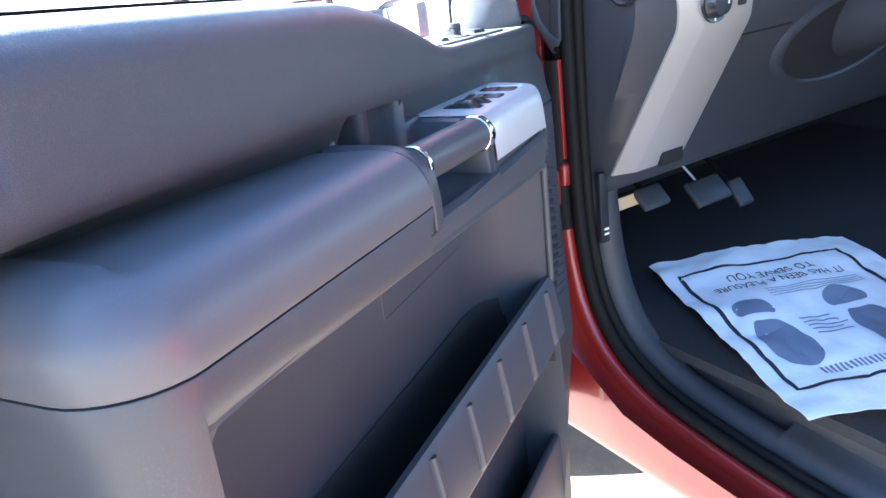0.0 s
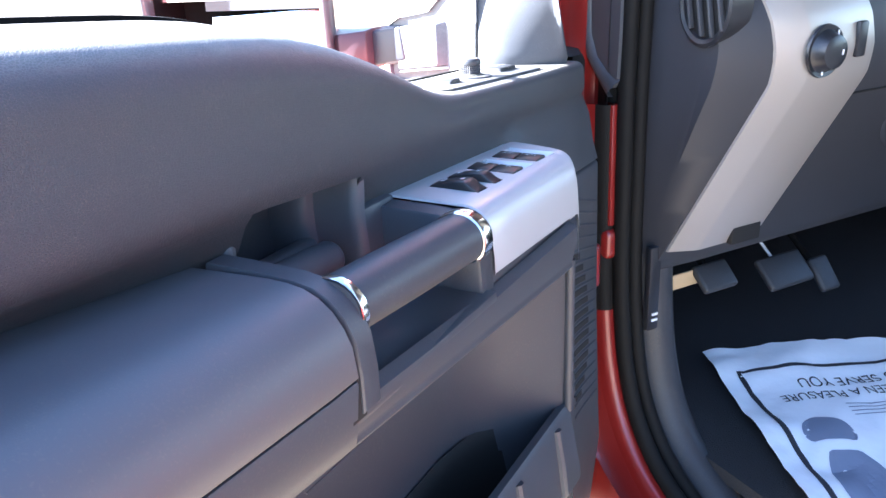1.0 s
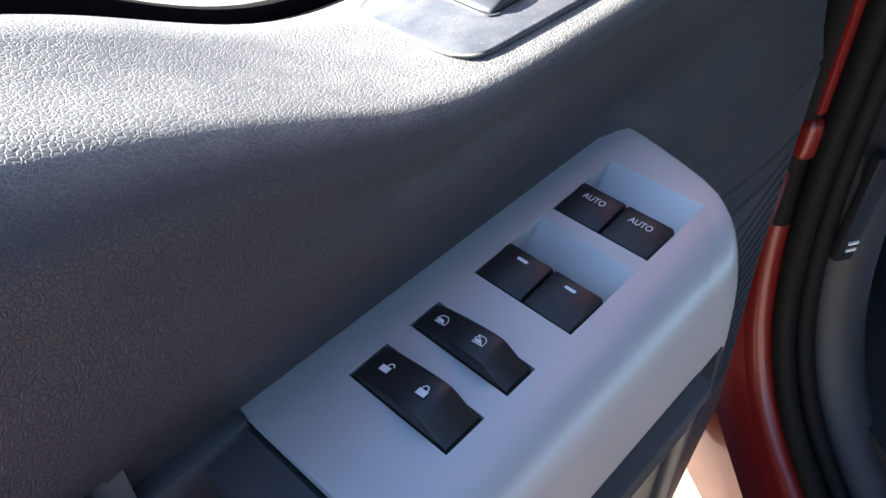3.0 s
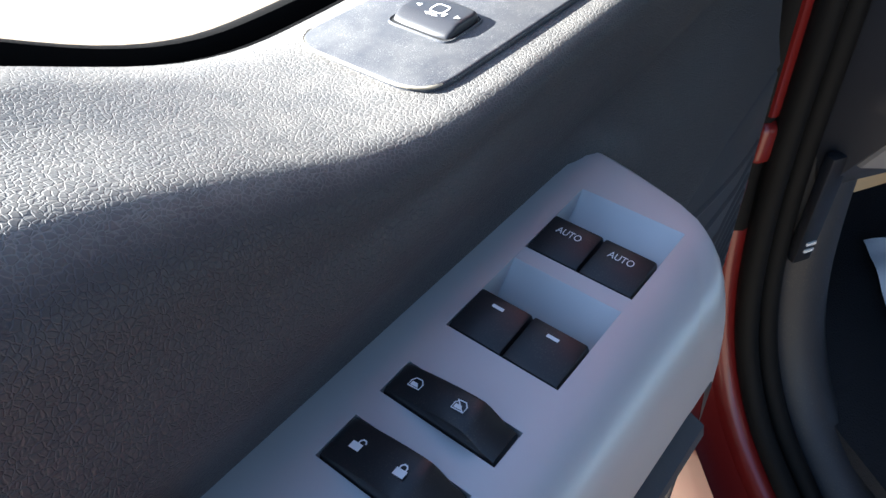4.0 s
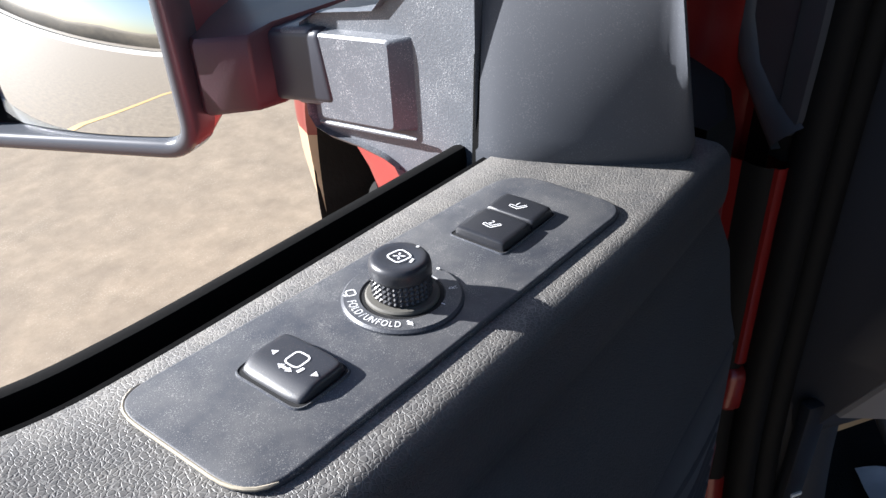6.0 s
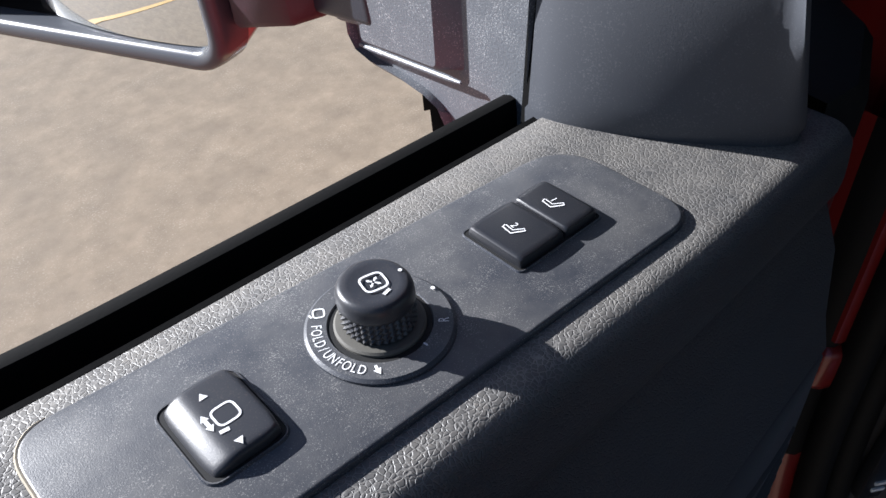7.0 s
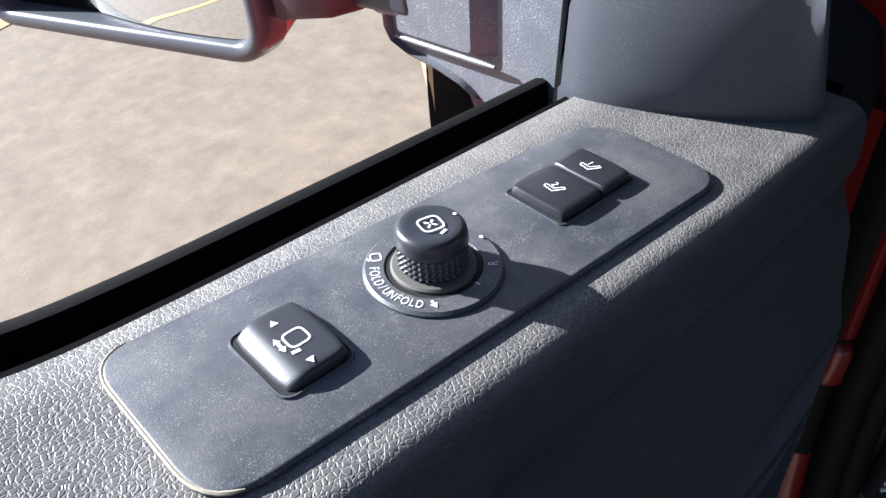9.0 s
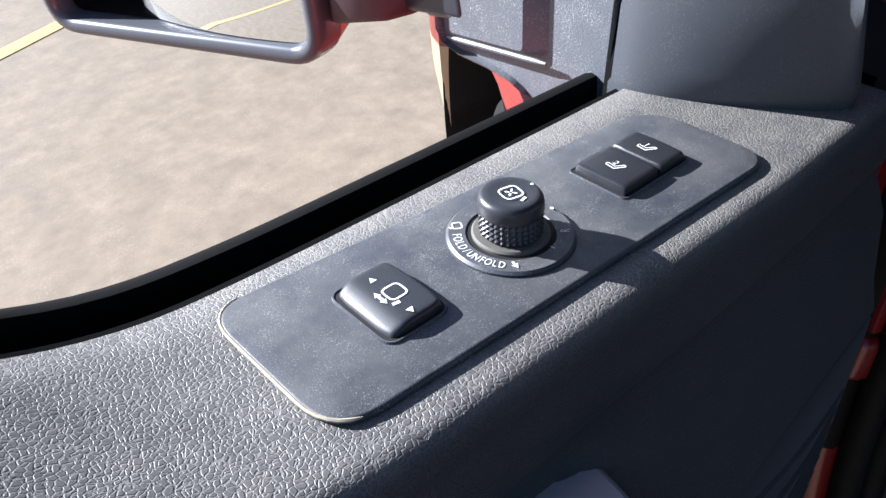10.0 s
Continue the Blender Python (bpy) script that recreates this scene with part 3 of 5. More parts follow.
corner = [(-0.666, 1.302), (-0.63, 1.299)] + [((1 - t) ** 2 * -0.63 + (2 * t * (1 - t) + t * t) * -0.6598, ((1 - t) ** 2 + 2 * t * (1 - t)) * 1.2955 + t * t * 1.264) for t in span(0, 1, 0.1)] + [(-0.666, 1.264)]
part("pocket_corner", turned(prism(corner, 0.112, 0.1195, 0.002), Matrix.Rotation(radians(90), 4, "X")), HARD, door, "rounded upper corner of the map pocket")
part("bin_roof", rbox((-0.36, -0.075, 1.012), (0.66, 0.06, 0.02), 0.004), HARD, door, "underside of the map pocket")
part("bin_back", rbox((-0.36, -0.05, 0.86), (0.7, 0.02, 0.30), 0.004), HARD, door, "back of the open storage bin")
part("bin_front", rbox((-0.36, -0.105, 0.80), (0.7, 0.012, 0.14), 0.005), HARD, door, "front wall of the open storage bin")
part("bin_floor", rbox((-0.36, -0.075, 0.735), (0.7, 0.07, 0.02), 0.004), HARD, door, "floor of the open storage bin")

# window frame corner trim
foot = [(0.1245, 0.062), (0.1245, 0.052), (0.128, 0.040), (0.134, 0.027), (0.143, 0.012), (0.155, -0.004), (0.168, -0.018), (0.176, -0.022), (0.186, -0.018), (0.19, 0.0), (0.19, 0.062)]
for _ in range(2):
    foot = [foot[0]] + [(a[0] + (b[0] - a[0]) * t, a[1] + (b[1] - a[1]) * t) for a, b in zip(foot, foot[1:]) for t in (0.25, 0.75)] + [foot[-1]]
rows = []
for z in [1.380, 1.392] + span(1.394, 1.52, 0.009):
    t = (z - 1.392) / 0.075
    rows.append([(x + t * lerp(x, 0.1245, 0.010, 0.165, -0.015, 0.176, -0.034) if z > 1.3925 else x, y + 0.003 * max(t, 0) * lerp(x, 0.1245, 1.0, 0.165, 0.0) + (0.0015 if z < 1.3925 else 0), z) for x, y in foot])
part("corner_trim", loft(rows, close=True), TRIM_GREY, door, "smooth charcoal trim at the window's front corner", angle=75)
part("run_channel", loft([[(x + 0.11 * (z - 1.39), y + 0.03 * (z - 1.39), z) for x, y in ((0.1268, 0.0625), (0.1420, 0.0625), (0.1420, 0.0672), (0.1268, 0.0672))] for z in span(1.38, 1.64, 0.05)], close=True), RUBBER, door, "black window run channel")

# ---- window and lock switch bank ----
bank = thing("switch_bank", "silver armrest switch bank with black window switches", "switch panel")


def bezel_depth(x):
    if -0.1725 < x < -0.1555 or -0.1450 < x < -0.1310:
        return 0.004
    for x0 in (-0.1125, -0.067):
        if x0 < x < x0 + 0.0195:
            return 0.005
        if x0 + 0.0195 <= x < x0 + 0.0395:
            return 0.0175 * (1 - (x - x0 - 0.0195) / 0.020) + (0.0014 if x < x0 + 0.039 else 0)
    return 0.0


def bezel_start(y):
    return lerp(y, -0.112, -0.062, -0.104, -0.046, -0.096, -0.034, -0.0890, -0.0275)


def bezel_row(x, depth, v=None, drop=0.0, inset=0.0):
    zt = bezel_top(x)
    prof = [(-0.0335, -0.006), (-0.0335, -0.001), (-0.0345, 0), (-0.040, 0), (-0.0465, 0), (-0.0465, -depth), (-0.056, -depth), (-0.068, -depth), (-0.08, -depth), (-0.0890, -depth), (-0.0890, 0), (-0.093, 0), (-0.098, -0.0004),
            (-0.103, -0.0016), (-0.1075, -0.004), (-0.111, -0.008), (-0.1135, -0.0135), (-0.115, -0.021), (-0.1165, -0.034), (-0.1170, -0.047)]
    out = []
    for y, h in prof:
        xx, yy = x, y + (lerp(x, -0.203, 0.0070, -0.003, 0.0040) if y > -0.036 else 0)
        if v is not None:
            tip = smooth_lerp(y, 0.006, -0.118, -0.046, -0.112, -0.040, -0.106, -0.031, -0.098, -0.0235, -0.089, -0.0165, -0.079, -0.012, -0.051, -0.0050, -0.040, -0.0034, -0.034, -0.0030)
            xx = bezel_start(y) + (tip - bezel_start(y)) * v - inset
        out.append((xx, yy, zt + h - drop))
    return out


E6 = 0.00001
stations = [-0.2035]
for e in (-0.1725, -0.1555, -0.1450, -0.1310, -0.1125, -0.093):
    stations += [e - E6, e + E6]
stations += [-0.089, -0.085, -0.08, -0.0735, -0.067 - E6, -0.067 + E6, -0.0475 - E6, -0.0475 + E6, -0.044, -0.04, -0.036, -0.031, -0.0275]
rows = [[(x, y, z - 0.0015) for x, y, z in bezel_row(-0.2042, 0.0)]] + [bezel_row(x, bezel_depth(x)) for x in sorted(stations)]
fixed = []
for row in rows:
    fixed.append([(min(x, bezel_start(y)), y, z) for x, y, z in row])
for v, drop, inset in ((0.0, 0, 0), (0.35, 0, 0), (0.7, 0, 0), (0.93, 0.0004, 0), (1.0, 0.002, -0.0005), (1.0, 0.006, -0.0025), (1.0, 0.012, -0.0035), (1.0, 0.046, -0.004)):
    fixed.append(bezel_row(-0.0275, 0.0, v, drop, inset))
face = loft(fixed)
bmesh.ops.remove_doubles(face, verts=face.verts[:], dist=0.000002)
bmesh.ops.dissolve_degenerate(face, edges=face.edges[:], dist=0.000002)
part("bezel", face, SILVER, bank, "satin silver painted bezel", angle=32)
part("bezel_base", prism(rpoly([(-0.203, -0.036), (-0.004, -0.036), (-0.03, -0.113), (-0.203, -0.114)], [0.002, 0.004, 0.03, 0.002]), 1.262, 1.322), HARD, bank)


def end_ring(x, k, drop):
    zt = bezel_top(-0.203) - drop
    return [(x, -0.034, zt), (x, -0.07, zt), (x, -0.096, zt - 0.001), (x, -0.104 + k, zt - 0.003), (x, -0.110 + k, zt - 0.008), (x, -0.1135 + k, zt - 0.016), (x, -0.1155 + k, zt - 0.026), (x, -0.117 + k, zt - 0.05), (x, -0.118 + k, zt - 0.062), (x, -0.07, zt - 0.064), (x, -0.034, zt - 0.064)]


part("end_cap", loft([end_ring(-0.2225, 0.003, 0.004), end_ring(-0.2215, 0.0015, 0.0025), end_ring(-0.206, 0.0012, 0.0022), end_ring(-0.2035, 0.0025, 0.004)], close=True, cap=True), HARD, bank, "charcoal end cap")


def rocker_switch(x0, x1, prof, name, label):
    bm = bmesh.new()
    rows = []
    for k, (x, inset) in enumerate(((x0, 0.0), (x0 + 0.0006, 0.0004), (x0 + 0.0018, 0.0), (x1 - 0.0018, 0.0), (x1 - 0.0006, 0.0004), (x1, 0.0))):
        edge = k in (0, 5)
        near = k in (1, 4)
        zt = bezel_top((x0 + x1) / 2)
        rows.append([(x, prof[0][0], zt - 0.004)] + [(x, y, zt + (h - 0.0020 if edge else h - 0.0006 if near else h)) for y, h in prof] + [(x, prof[-1][0], zt - 0.004)])
    return part(name, loft(rows, bm, cap=True), GLOSS, bank, label, angle=40)


HUMP = [(-0.0472, 0.0002), (-0.0484, 0.0012), (-0.0505, 0.0020), (-0.056, 0.0034), (-0.062, 0.0047), (-0.068, 0.0058), (-0.0735, 0.0065), (-0.0765, 0.0065), (-0.0785, 0.0057), (-0.0830, 0.0024), (-0.0862, 0.0010), (-0.0876, 0.0002)]
lock = rocker_switch(-0.1719, -0.1561, HUMP, "door_lock_switch", "black rocker with white padlock symbols")
child = rocker_switch(-0.1444, -0.1316, HUMP, "window_lockout_switch", "black rocker with white window symbols")


def bank_z(x, h):
    return bezel_top(x) + h


def bank_icon(bm, parent, x, y, h, tilt):
    m = Matrix.Translation((x, y, bank_z(x, h))) @ Matrix.Rotation(radians(tilt), 4, "X") @ Matrix.Rotation(radians(-90), 4, "Z")
    return part("symbol", turned(bm, m), WHITE, parent, "white printed symbol", flat=True)


for y, h, loose in ((-0.0555, 0.0038, 0.0012), (-0.0720, 0.0070, 0.0)):
    bm = bmesh.new()
    bm.faces.new([bm.verts.new((px, py, 0)) for px, py in ((-0.0019, -0.0018), (0.0019, -0.0018), (0.0019, 0.0006), (-0.0019, 0.0006))])
    ribbon([(-0.0011 + loose, 0.0004), (-0.0011 + loose, 0.0014), (-0.0005 + loose, 0.0021), (0.0005 + loose, 0.0021), (0.0011 + loose, 0.0014), (0.0011 + loose, 0.0004 + loose * 0.6)], 0.0005, bm)
    bank_icon(bm, lock, -0.1640, y, h, -11)
    bm = ribbon([(-0.0022, -0.0016), (0.0022, -0.0016), (0.0022, 0.0004), (0.0010, 0.0017), (-0.0012, 0.0017), (-0.0022, 0.0004)], 0.0004, close=True)
    bm.faces.new([bm.verts.new((px, py, 0)) for px, py in ((-0.0017, -0.0012), (0.0014, -0.0012), (0.0004, 0.0002), (-0.0017, 0.0002))])
    if y < -0.06:
        ribbon([(-0.002, 0.0018), (0.002, -0.0018)], 0.0004, bm)
    bank_icon(bm, child, -0.1380, y, h, -11)
for x0, mark in ((-0.067, "AUTO"), (-0.1125, "")):
    for y0, y1 in ((-0.0472, -0.0674), (-0.0682, -0.0884)):
        xa, xb = x0 + 0.0004, x0 + 0.0193
        rows = []
        for k, y in enumerate((y0, y0 - 0.0003, y0 - 0.001, y1 + 0.001, y1 + 0.0003, y1)):
            d = (0.0012, 0.0003, 0, 0, 0.0003, 0.0012)[k]
            rows.append([(x, y, bezel_top(x) + h - (d if j in range(1, 6) else 0)) for j, (x, h) in enumerate(((xa, -0.005), (xa, 0.0004), (xa + 0.0012, 0.0010), (xa + 0.010, 0.0016), (xb - 0.0025, 0.0022), (xb - 0.0006, 0.0018), (xb, -0.001), (xb - 0.0008, -0.0165)))])
        sw = part("window_switch", loft(rows, cap=True), GLOSS, bank, "black window switch marked AUTO" if mark else "black window switch with a white dash", angle=40)
        mx = x0 + (0.0125 if mark else 0.0145)
        m = Matrix.Translation((mx, (y0 + y1) / 2 + 0.0005, bezel_top(mx) + 0.0022)) @ Matrix.Rotation(radians(-90), 4, "Z")
        if mark:
            part("lettering", lettering("AUTO", 0.0043, m @ Matrix.Diagonal((0.82, 1, 1, 1))), WHITE, sw, "white AUTO lettering", flat=True)
        else:
            bm = ribbon([(-0.0022, 0), (0.0022, 0)], 0.0013)
            part("dash_mark", turned(bm, m), WHITE, sw, "white dash mark", flat=True)

# ---- mirror and seat control plate on the ledge ----
plate = thing("mirror_control_plate", "dusty charcoal control plate set in the door ledge", "control panel")


TILT = Matrix(((1, 0, 0, 0), (0, 1, 0, 0), (-0.055, 0, 1, 1.4005), (0, 0, 0, 1)))
outline = rpoly([(-0.0785, 0.0475), (-0.0775, -0.0145), (0.1145, -0.0195), (0.1145, 0.0365)], [0.014, 0.016, 0.013, 0.020], 8)
part("face_plate", turned(prism(outline, -0.006, 0.0, 0.0013, 3), TILT), PLATE, plate, "dusty matt charcoal plate with rounded corners", angle=60)
# pale strip on the plate's end: wear, plus its sun glint as colour
rows = [p for p in outline if p[0] < -0.066]
rows.sort(key=lambda p: -p[1])
part("worn_glint_edge", turned(tube([(p[0] + 0.0003, p[1], -0.0005) for p in rows], [0.0002] + [0.0006] * (len(rows) - 2) + [0.0002], 6), TILT), DUST_AND_GLINT, plate, "pale worn edge of the plate, with its sun glint in the colour")
part("gathered_dust", turned(tube([(-0.0792 + 0.0004 * noise.noise(Vector((k * 3.1, 0, 0))), 0.036 - 0.004 * k, -0.0040) for k in range(11)], [0.0003, 0.0011, 0.0014, 0.0010, 0.0015, 0.0012, 0.0016, 0.0011, 0.0013, 0.0009, 0.0003], 6), TILT), DUST_AND_GLINT, plate, "tan dust gathered along the plate's end")
RING = (0.0112, 0.0125)
ring = part("dial_ring", turned(lathe([(0.0208, -0.002), (0.0207, 0.0008), (0.0198, 0.0016), (0.0145, 0.0018), (0.0140, 0.0010), (0.0132, 0.0004)], (*RING, 0), 64), TILT), PLATE, plate, "flat round dial with white print")
part("dial_well", turned(prism([(RING[0] + 0.0142 * math.cos(k * math.pi / 24), RING[1] + 0.0142 * math.sin(k * math.pi / 24)) for k in range(48)], 0.0, 0.0014), TILT), GAP, ring)
part("collar", turned(lathe([(0.0126, 0.0), (0.0126, 0.0022), (0.0120, 0.0028), (0.0100, 0.0030)], (*RING, 0), 48), TILT), DUSTY, ring, "dusty knob collar")


knob = part("mirror_knob", turned(lathe([(0.0090, 0.002), (0.0096, 0.0030), (0.0096, 0.0108), (0.0101, 0.0110), (0.0104, 0.0114), (0.0105, 0.0124), (0.0104, 0.0142), (0.0101, 0.0156), (0.0094, 0.0166),
     (0.0084, 0.0171), (0.0066, 0.0169), (0.0040, 0.0166), (0.0012, 0.0165)], (*RING, 0), 72), TILT), KNOB, plate, "black knurled mirror knob", angle=50)


def stud(i, k, p, c):
    d = p - c
    d.z = 0
    return p + d.normalized() * 0.0009 if i % 2 == 1 and k % 2 == 1 else p


grip = lathe([(0.0096, 0.0030 + 0.00098 * k) for k in range(9)], (*RING, 0), 64, stud)
grip.faces.ensure_lookup_table()
bmesh.ops.delete(grip, geom=[grip.faces[-1]], context="FACES_ONLY")
part("grip", turned(grip, TILT), KNOB, knob, "studded grip band", flat=True)


def pillow(x, y, w, d, top, deep=0.006, crown=0.0008, edge=0.0022, corner=0.0008, n=14):
    """A key with a crowned top and rounded edges."""
    def height(u, v):
        drop = 0.0
        for q, half in ((u, w / 2), (v, d / 2)):
            near = max(0.0, 1 - (1 - abs(q)) * half / edge)
            drop += crown * q * q + edge * (1 - math.sqrt(max(0.0, 1 - near * near)))
        return top - drop
    steps = [math.sin(math.pi / 2 * (2 * k / n - 1)) for k in range(n + 1)]
    rows = []
    for u in steps:
        row = []
        for v in steps:
            pull = corner * max(0.0, abs(u) + abs(v) - 1.55) / 0.45
            row.append((x + u * w / 2 - math.copysign(pull, u), y + v * d / 2 - math.copysign(pull, v), height(u, v)))
        row = [(row[0][0], row[0][1], -deep)] + row + [(row[-1][0], row[-1][1], -deep)]
        rows.append(row)
    rows = [[(p[0], p[1], -deep) for p in rows[0]]] + rows + [[(p[0], p[1], -deep) for p in rows[-1]]]
    return loft(rows)


def square_icon(s, w, bm=None):
    return ribbon(rpoly([(-s, -s * 0.95), (s, -s * 0.95), (s, s * 0.95), (-s, s * 0.95)], s * 0.6, 4), w, bm, close=True)


def plate_icon(bm, parent, x, y, h, turn=0.0, name="symbol"):
    m = TILT @ Matrix.Translation((x, y, h)) @ Matrix.Rotation(radians(turn), 4, "Z")
    return part(name, turned(bm, m), WHITE, parent, "white printed symbol", flat=True)


def triangle(bm, x, y, s, turn=0.0):
    bm.faces.new([bm.verts.new((x + s * math.cos(radians(a + turn)), y + s * math.sin(radians(a + turn)), 0)) for a in (90, 210, 330)])


def polar(a, r):
    return RING[0] + r * math.cos(radians(a)), RING[1] + r * math.sin(radians(a))


bm = square_icon(0.0032, 0.0006)
for a in range(4):
    q = Matrix.Rotation(radians(45 + 90 * a), 3, "Z")
    ribbon([q @ Vector((0.0004, 0, 0)), q @ Vector((0.0016, 0, 0))], 0.0005, bm)
    triangle(bm, *(q @ Vector((0.0016, 0, 0))).xy, 0.0006, 45 + 90 * a - 90)
ribbon([(0.0002, -0.0054), (0.0024, -0.0044)], 0.0009, bm)
plate_icon(bm, knob, RING[0], RING[1], 0.0171, -12)
for c, rad, h in ((polar(-11, 0.0079), 0.0006, 0.0174), (polar(-1.5, 0.0188), 0.0007, 0.0022)):
    bm = bmesh.new()
    bm.faces.new([bm.verts.new((rad * math.cos(k), rad * math.sin(k), 0)) for k in (0, 1, 2, 3, 4, 5)])
    plate_icon(bm, knob if h > 0.01 else ring, *c, h, 0, "dot")


def round_the_dial(text, first, last):
    bm = bmesh.new()
    for k, ch in enumerate(text):
        a = first + (last - first) * k / max(1, len(text) - 1)
        lettering(ch, 0.0042, Matrix.Translation((*polar(a, 0.0173), 0.0019)) @ Matrix.Rotation(radians(a + 90), 4, "Z") @ Matrix.Diagonal((0.70, 1.0, 1, 1)), bm)
    plate_icon(bm, ring, 0, 0, 0, 0, "lettering")


round_the_dial("FOLD/UNFOLD", 143, 215)
round_the_dial("R", -42, -42)
bm = bmesh.new()
triangle(bm, 0, 0, 0.0013, 140)
ribbon([(0.0002, 0.0002), (0.0014, 0.0014)], 0.0008, bm)
plate_icon(bm, ring, *polar(229, 0.0172), 0.0019, 30)
plate_icon(ribbon([(0, -0.0007), (0, 0.0007)], 0.0006), ring, *polar(-77, 0.0150), 0.0019, 10)
bm = square_icon(0.0016, 0.0005)
ribbon([(0.0002, -0.0026), (0.0014, -0.0020)], 0.0006, bm)
plate_icon(bm, ring, *polar(126, 0.0174), 0.0019, -120)


def well_lip(pts, radius, wide, high):
    """A fine raised edge round a switch opening."""
    c = sum((Vector(p) for p in pts), Vector((0, 0))) / len(pts)
    inner, outer = rpoly(pts, radius), rpoly([Vector(p) + Vector((math.copysign(wide, p[0] - c.x), math.copysign(wide, p[1] - c.y))) for p in pts], radius + wide)
    mid = [(a + b) / 2 for a, b in zip(inner, outer)]
    return loft([[(*p, 0.0002) for p in inner], [(*p, high) for p in inner], [(*p, high) for p in mid], [(*p, 0.0) for p in outer]], close=True)


FOLD_WELL = [(-0.0482, 0.0282), (-0.0482, 0.0002), (-0.0262, 0.0002), (-0.0262, 0.0282)]
part("switch_well", turned(prism(rpoly(FOLD_WELL, 0.004), -0.001, 0.0004), TILT), GAP, plate)
part("well_lip", turned(well_lip(FOLD_WELL, 0.004, 0.0007, 0.0007), TILT), PLATE, plate, "fine raised lip round the switch")
key = pillow(-0.0372, 0.0142, 0.0200, 0.0262, 0.0042, 0.004, 0.0003, 0.0014, 0.0008, 18)
for v in key.verts:
    u = (v.co.x + 0.0372) / 0.0100
    if v.co.z > 0 and u < -0.30:
        v.co.z -= 0.0030 * ((-0.30 - u) / 0.70) ** 1.4
fold = part("mirror_fold_switch", turned(key, TILT), KNOB, plate, "black mirror telescope switch with white arrows and a sloping end", angle=70)
for y, turn in ((0.0212, 0), (0.0042, 180)):
    bm = bmesh.new()
    triangle(bm, 0, 0, 0.0014, turn)
    plate_icon(bm, fold, -0.0372, y, 0.00434, 0, "arrow")
bm = square_icon(0.0030, 0.0006)
ribbon([(-0.0040, -0.0040), (-0.0016, -0.0044)], 0.0011, bm)
ribbon([(-0.0048, 0.0018), (-0.0048, -0.0012)], 0.0010, bm)
triangle(bm, -0.0048, 0.0020, 0.0013, 0)
triangle(bm, -0.0048, -0.0014, 0.0013, 180)
plate_icon(bm, fold, -0.0356, 0.0131, 0.00434, 0)

SEAT_WELL = [(0.0535, 0.0248), (0.0535, 0.0002), (0.0908, 0.0002), (0.0908, 0.0238)]
part("switch_well", turned(prism(rpoly(SEAT_WELL, 0.002), -0.001, 0.0004), TILT), GAP, plate)
part("well_lip", turned(well_lip(SEAT_WELL, 0.002, 0.0005, 0.0006), TILT), PLATE, plate, "fine raised lip round the switches")
for x0, x1, digit, cx in ((0.0545, 0.0742, "2", 0.0630), (0.0748, 0.0896, "1", 0.0810)):
    sw = part("seat_memory_switch", turned(pillow((x0 + x1) / 2, 0.0122, x1 - x0, 0.0222, 0.0043, 0.004, 0.0003, 0.0012, 0.0003), TILT), BLACK, plate, "black seat memory switch numbered " + digit)
    bm = ribbon([(-0.0030, -0.0006), (-0.0026, -0.0018), (0.0012, -0.0018), (0.0030, 0.0024)], 0.0005)
    ribbon([(-0.0028, -0.0004), (0.0004, -0.0004), (0.0020, 0.0028), (0.0030, 0.0024)], 0.0004, bm)
    lettering(digit, 0.0036, Matrix.Translation((-0.0010, 0.0014, 0)), bm)
    plate_icon(bm, sw, cx, 0.0122, 0.0045, -98)

# ---- towing mirror on the door ----
mirror = thing("side_mirror", "towing mirror with red shell and grey arm on the door", "side mirror")
base = bmesh.new()
sail = [(0.066, 1.345), (0.108, 1.350), (0.1145, 1.358), (0.119, 1.3655), (0.128, 1.369), (0.144, 1.3713), (0.166, 1.372), (0.176, 1.3745), (0.1805, 1.381), (0.181, 1.42), (0.177, 1.433), (0.165, 1.440), (0.125, 1.447), (0.108, 1.464), (0.094, 1.56), (0.080, 1.64), (0.062, 1.66), (0.066, 1.38)]
rows = []
for x, g in ((0.1318, -0.003), (0.1290, -0.0018), (0.1278, 0.0), (0.1380, 0.001), (0.215, 0.0)):
    rows.append([(x, y + (0.0 if y < 0.068 else g), z + (g if z < 1.39 else -g * 0.5)) for y, z in sail])
loft(rows, base, close=True)
base.faces.new([v for v in base.verts][:len(sail)][::-1])
part("mirror_base", base, MIRROR_GREY, mirror, "grey textured plastic mirror base", angle=40)
def block_loop(x, y0, y1, z0, z1, r):
    return [(x + 0.24 * max(0.0, 0.1135 - p.x), p.x, p.y - 0.10 * (p.x - 0.12)) for p in rpoly([(y0, z0), (y1, z0), (y1, z1), (y0, z1)], r, 4)]


part("arm_hinge", loft([block_loop(0.138, 0.1030, 0.1685, 1.3862, 1.4362, 0.003), block_loop(0.1300, 0.1036, 0.1680, 1.3868, 1.4356, 0.003), block_loop(0.1278, 0.1075, 0.1675, 1.3872, 1.4352, 0.003),
     block_loop(0.1256, 0.1125, 0.1668, 1.3876, 1.4348, 0.003), block_loop(0.1246, 0.1142, 0.1655, 1.3888, 1.4335, 0.003)], close=True, cap=True), MIRROR_GREY, mirror, "speckled grey hinge block with a bevelled side", angle=20)
part("hinge_lip", tube([(0.1262, y, 1.3850 - 0.10 * (y - 0.12)) for y in span(0.1005, 0.1690, 0.0085)], [0.0008] + [0.0014] * 7 + [0.0008], 8), MIRROR_GREY, mirror, "pale lip under the hinge block")
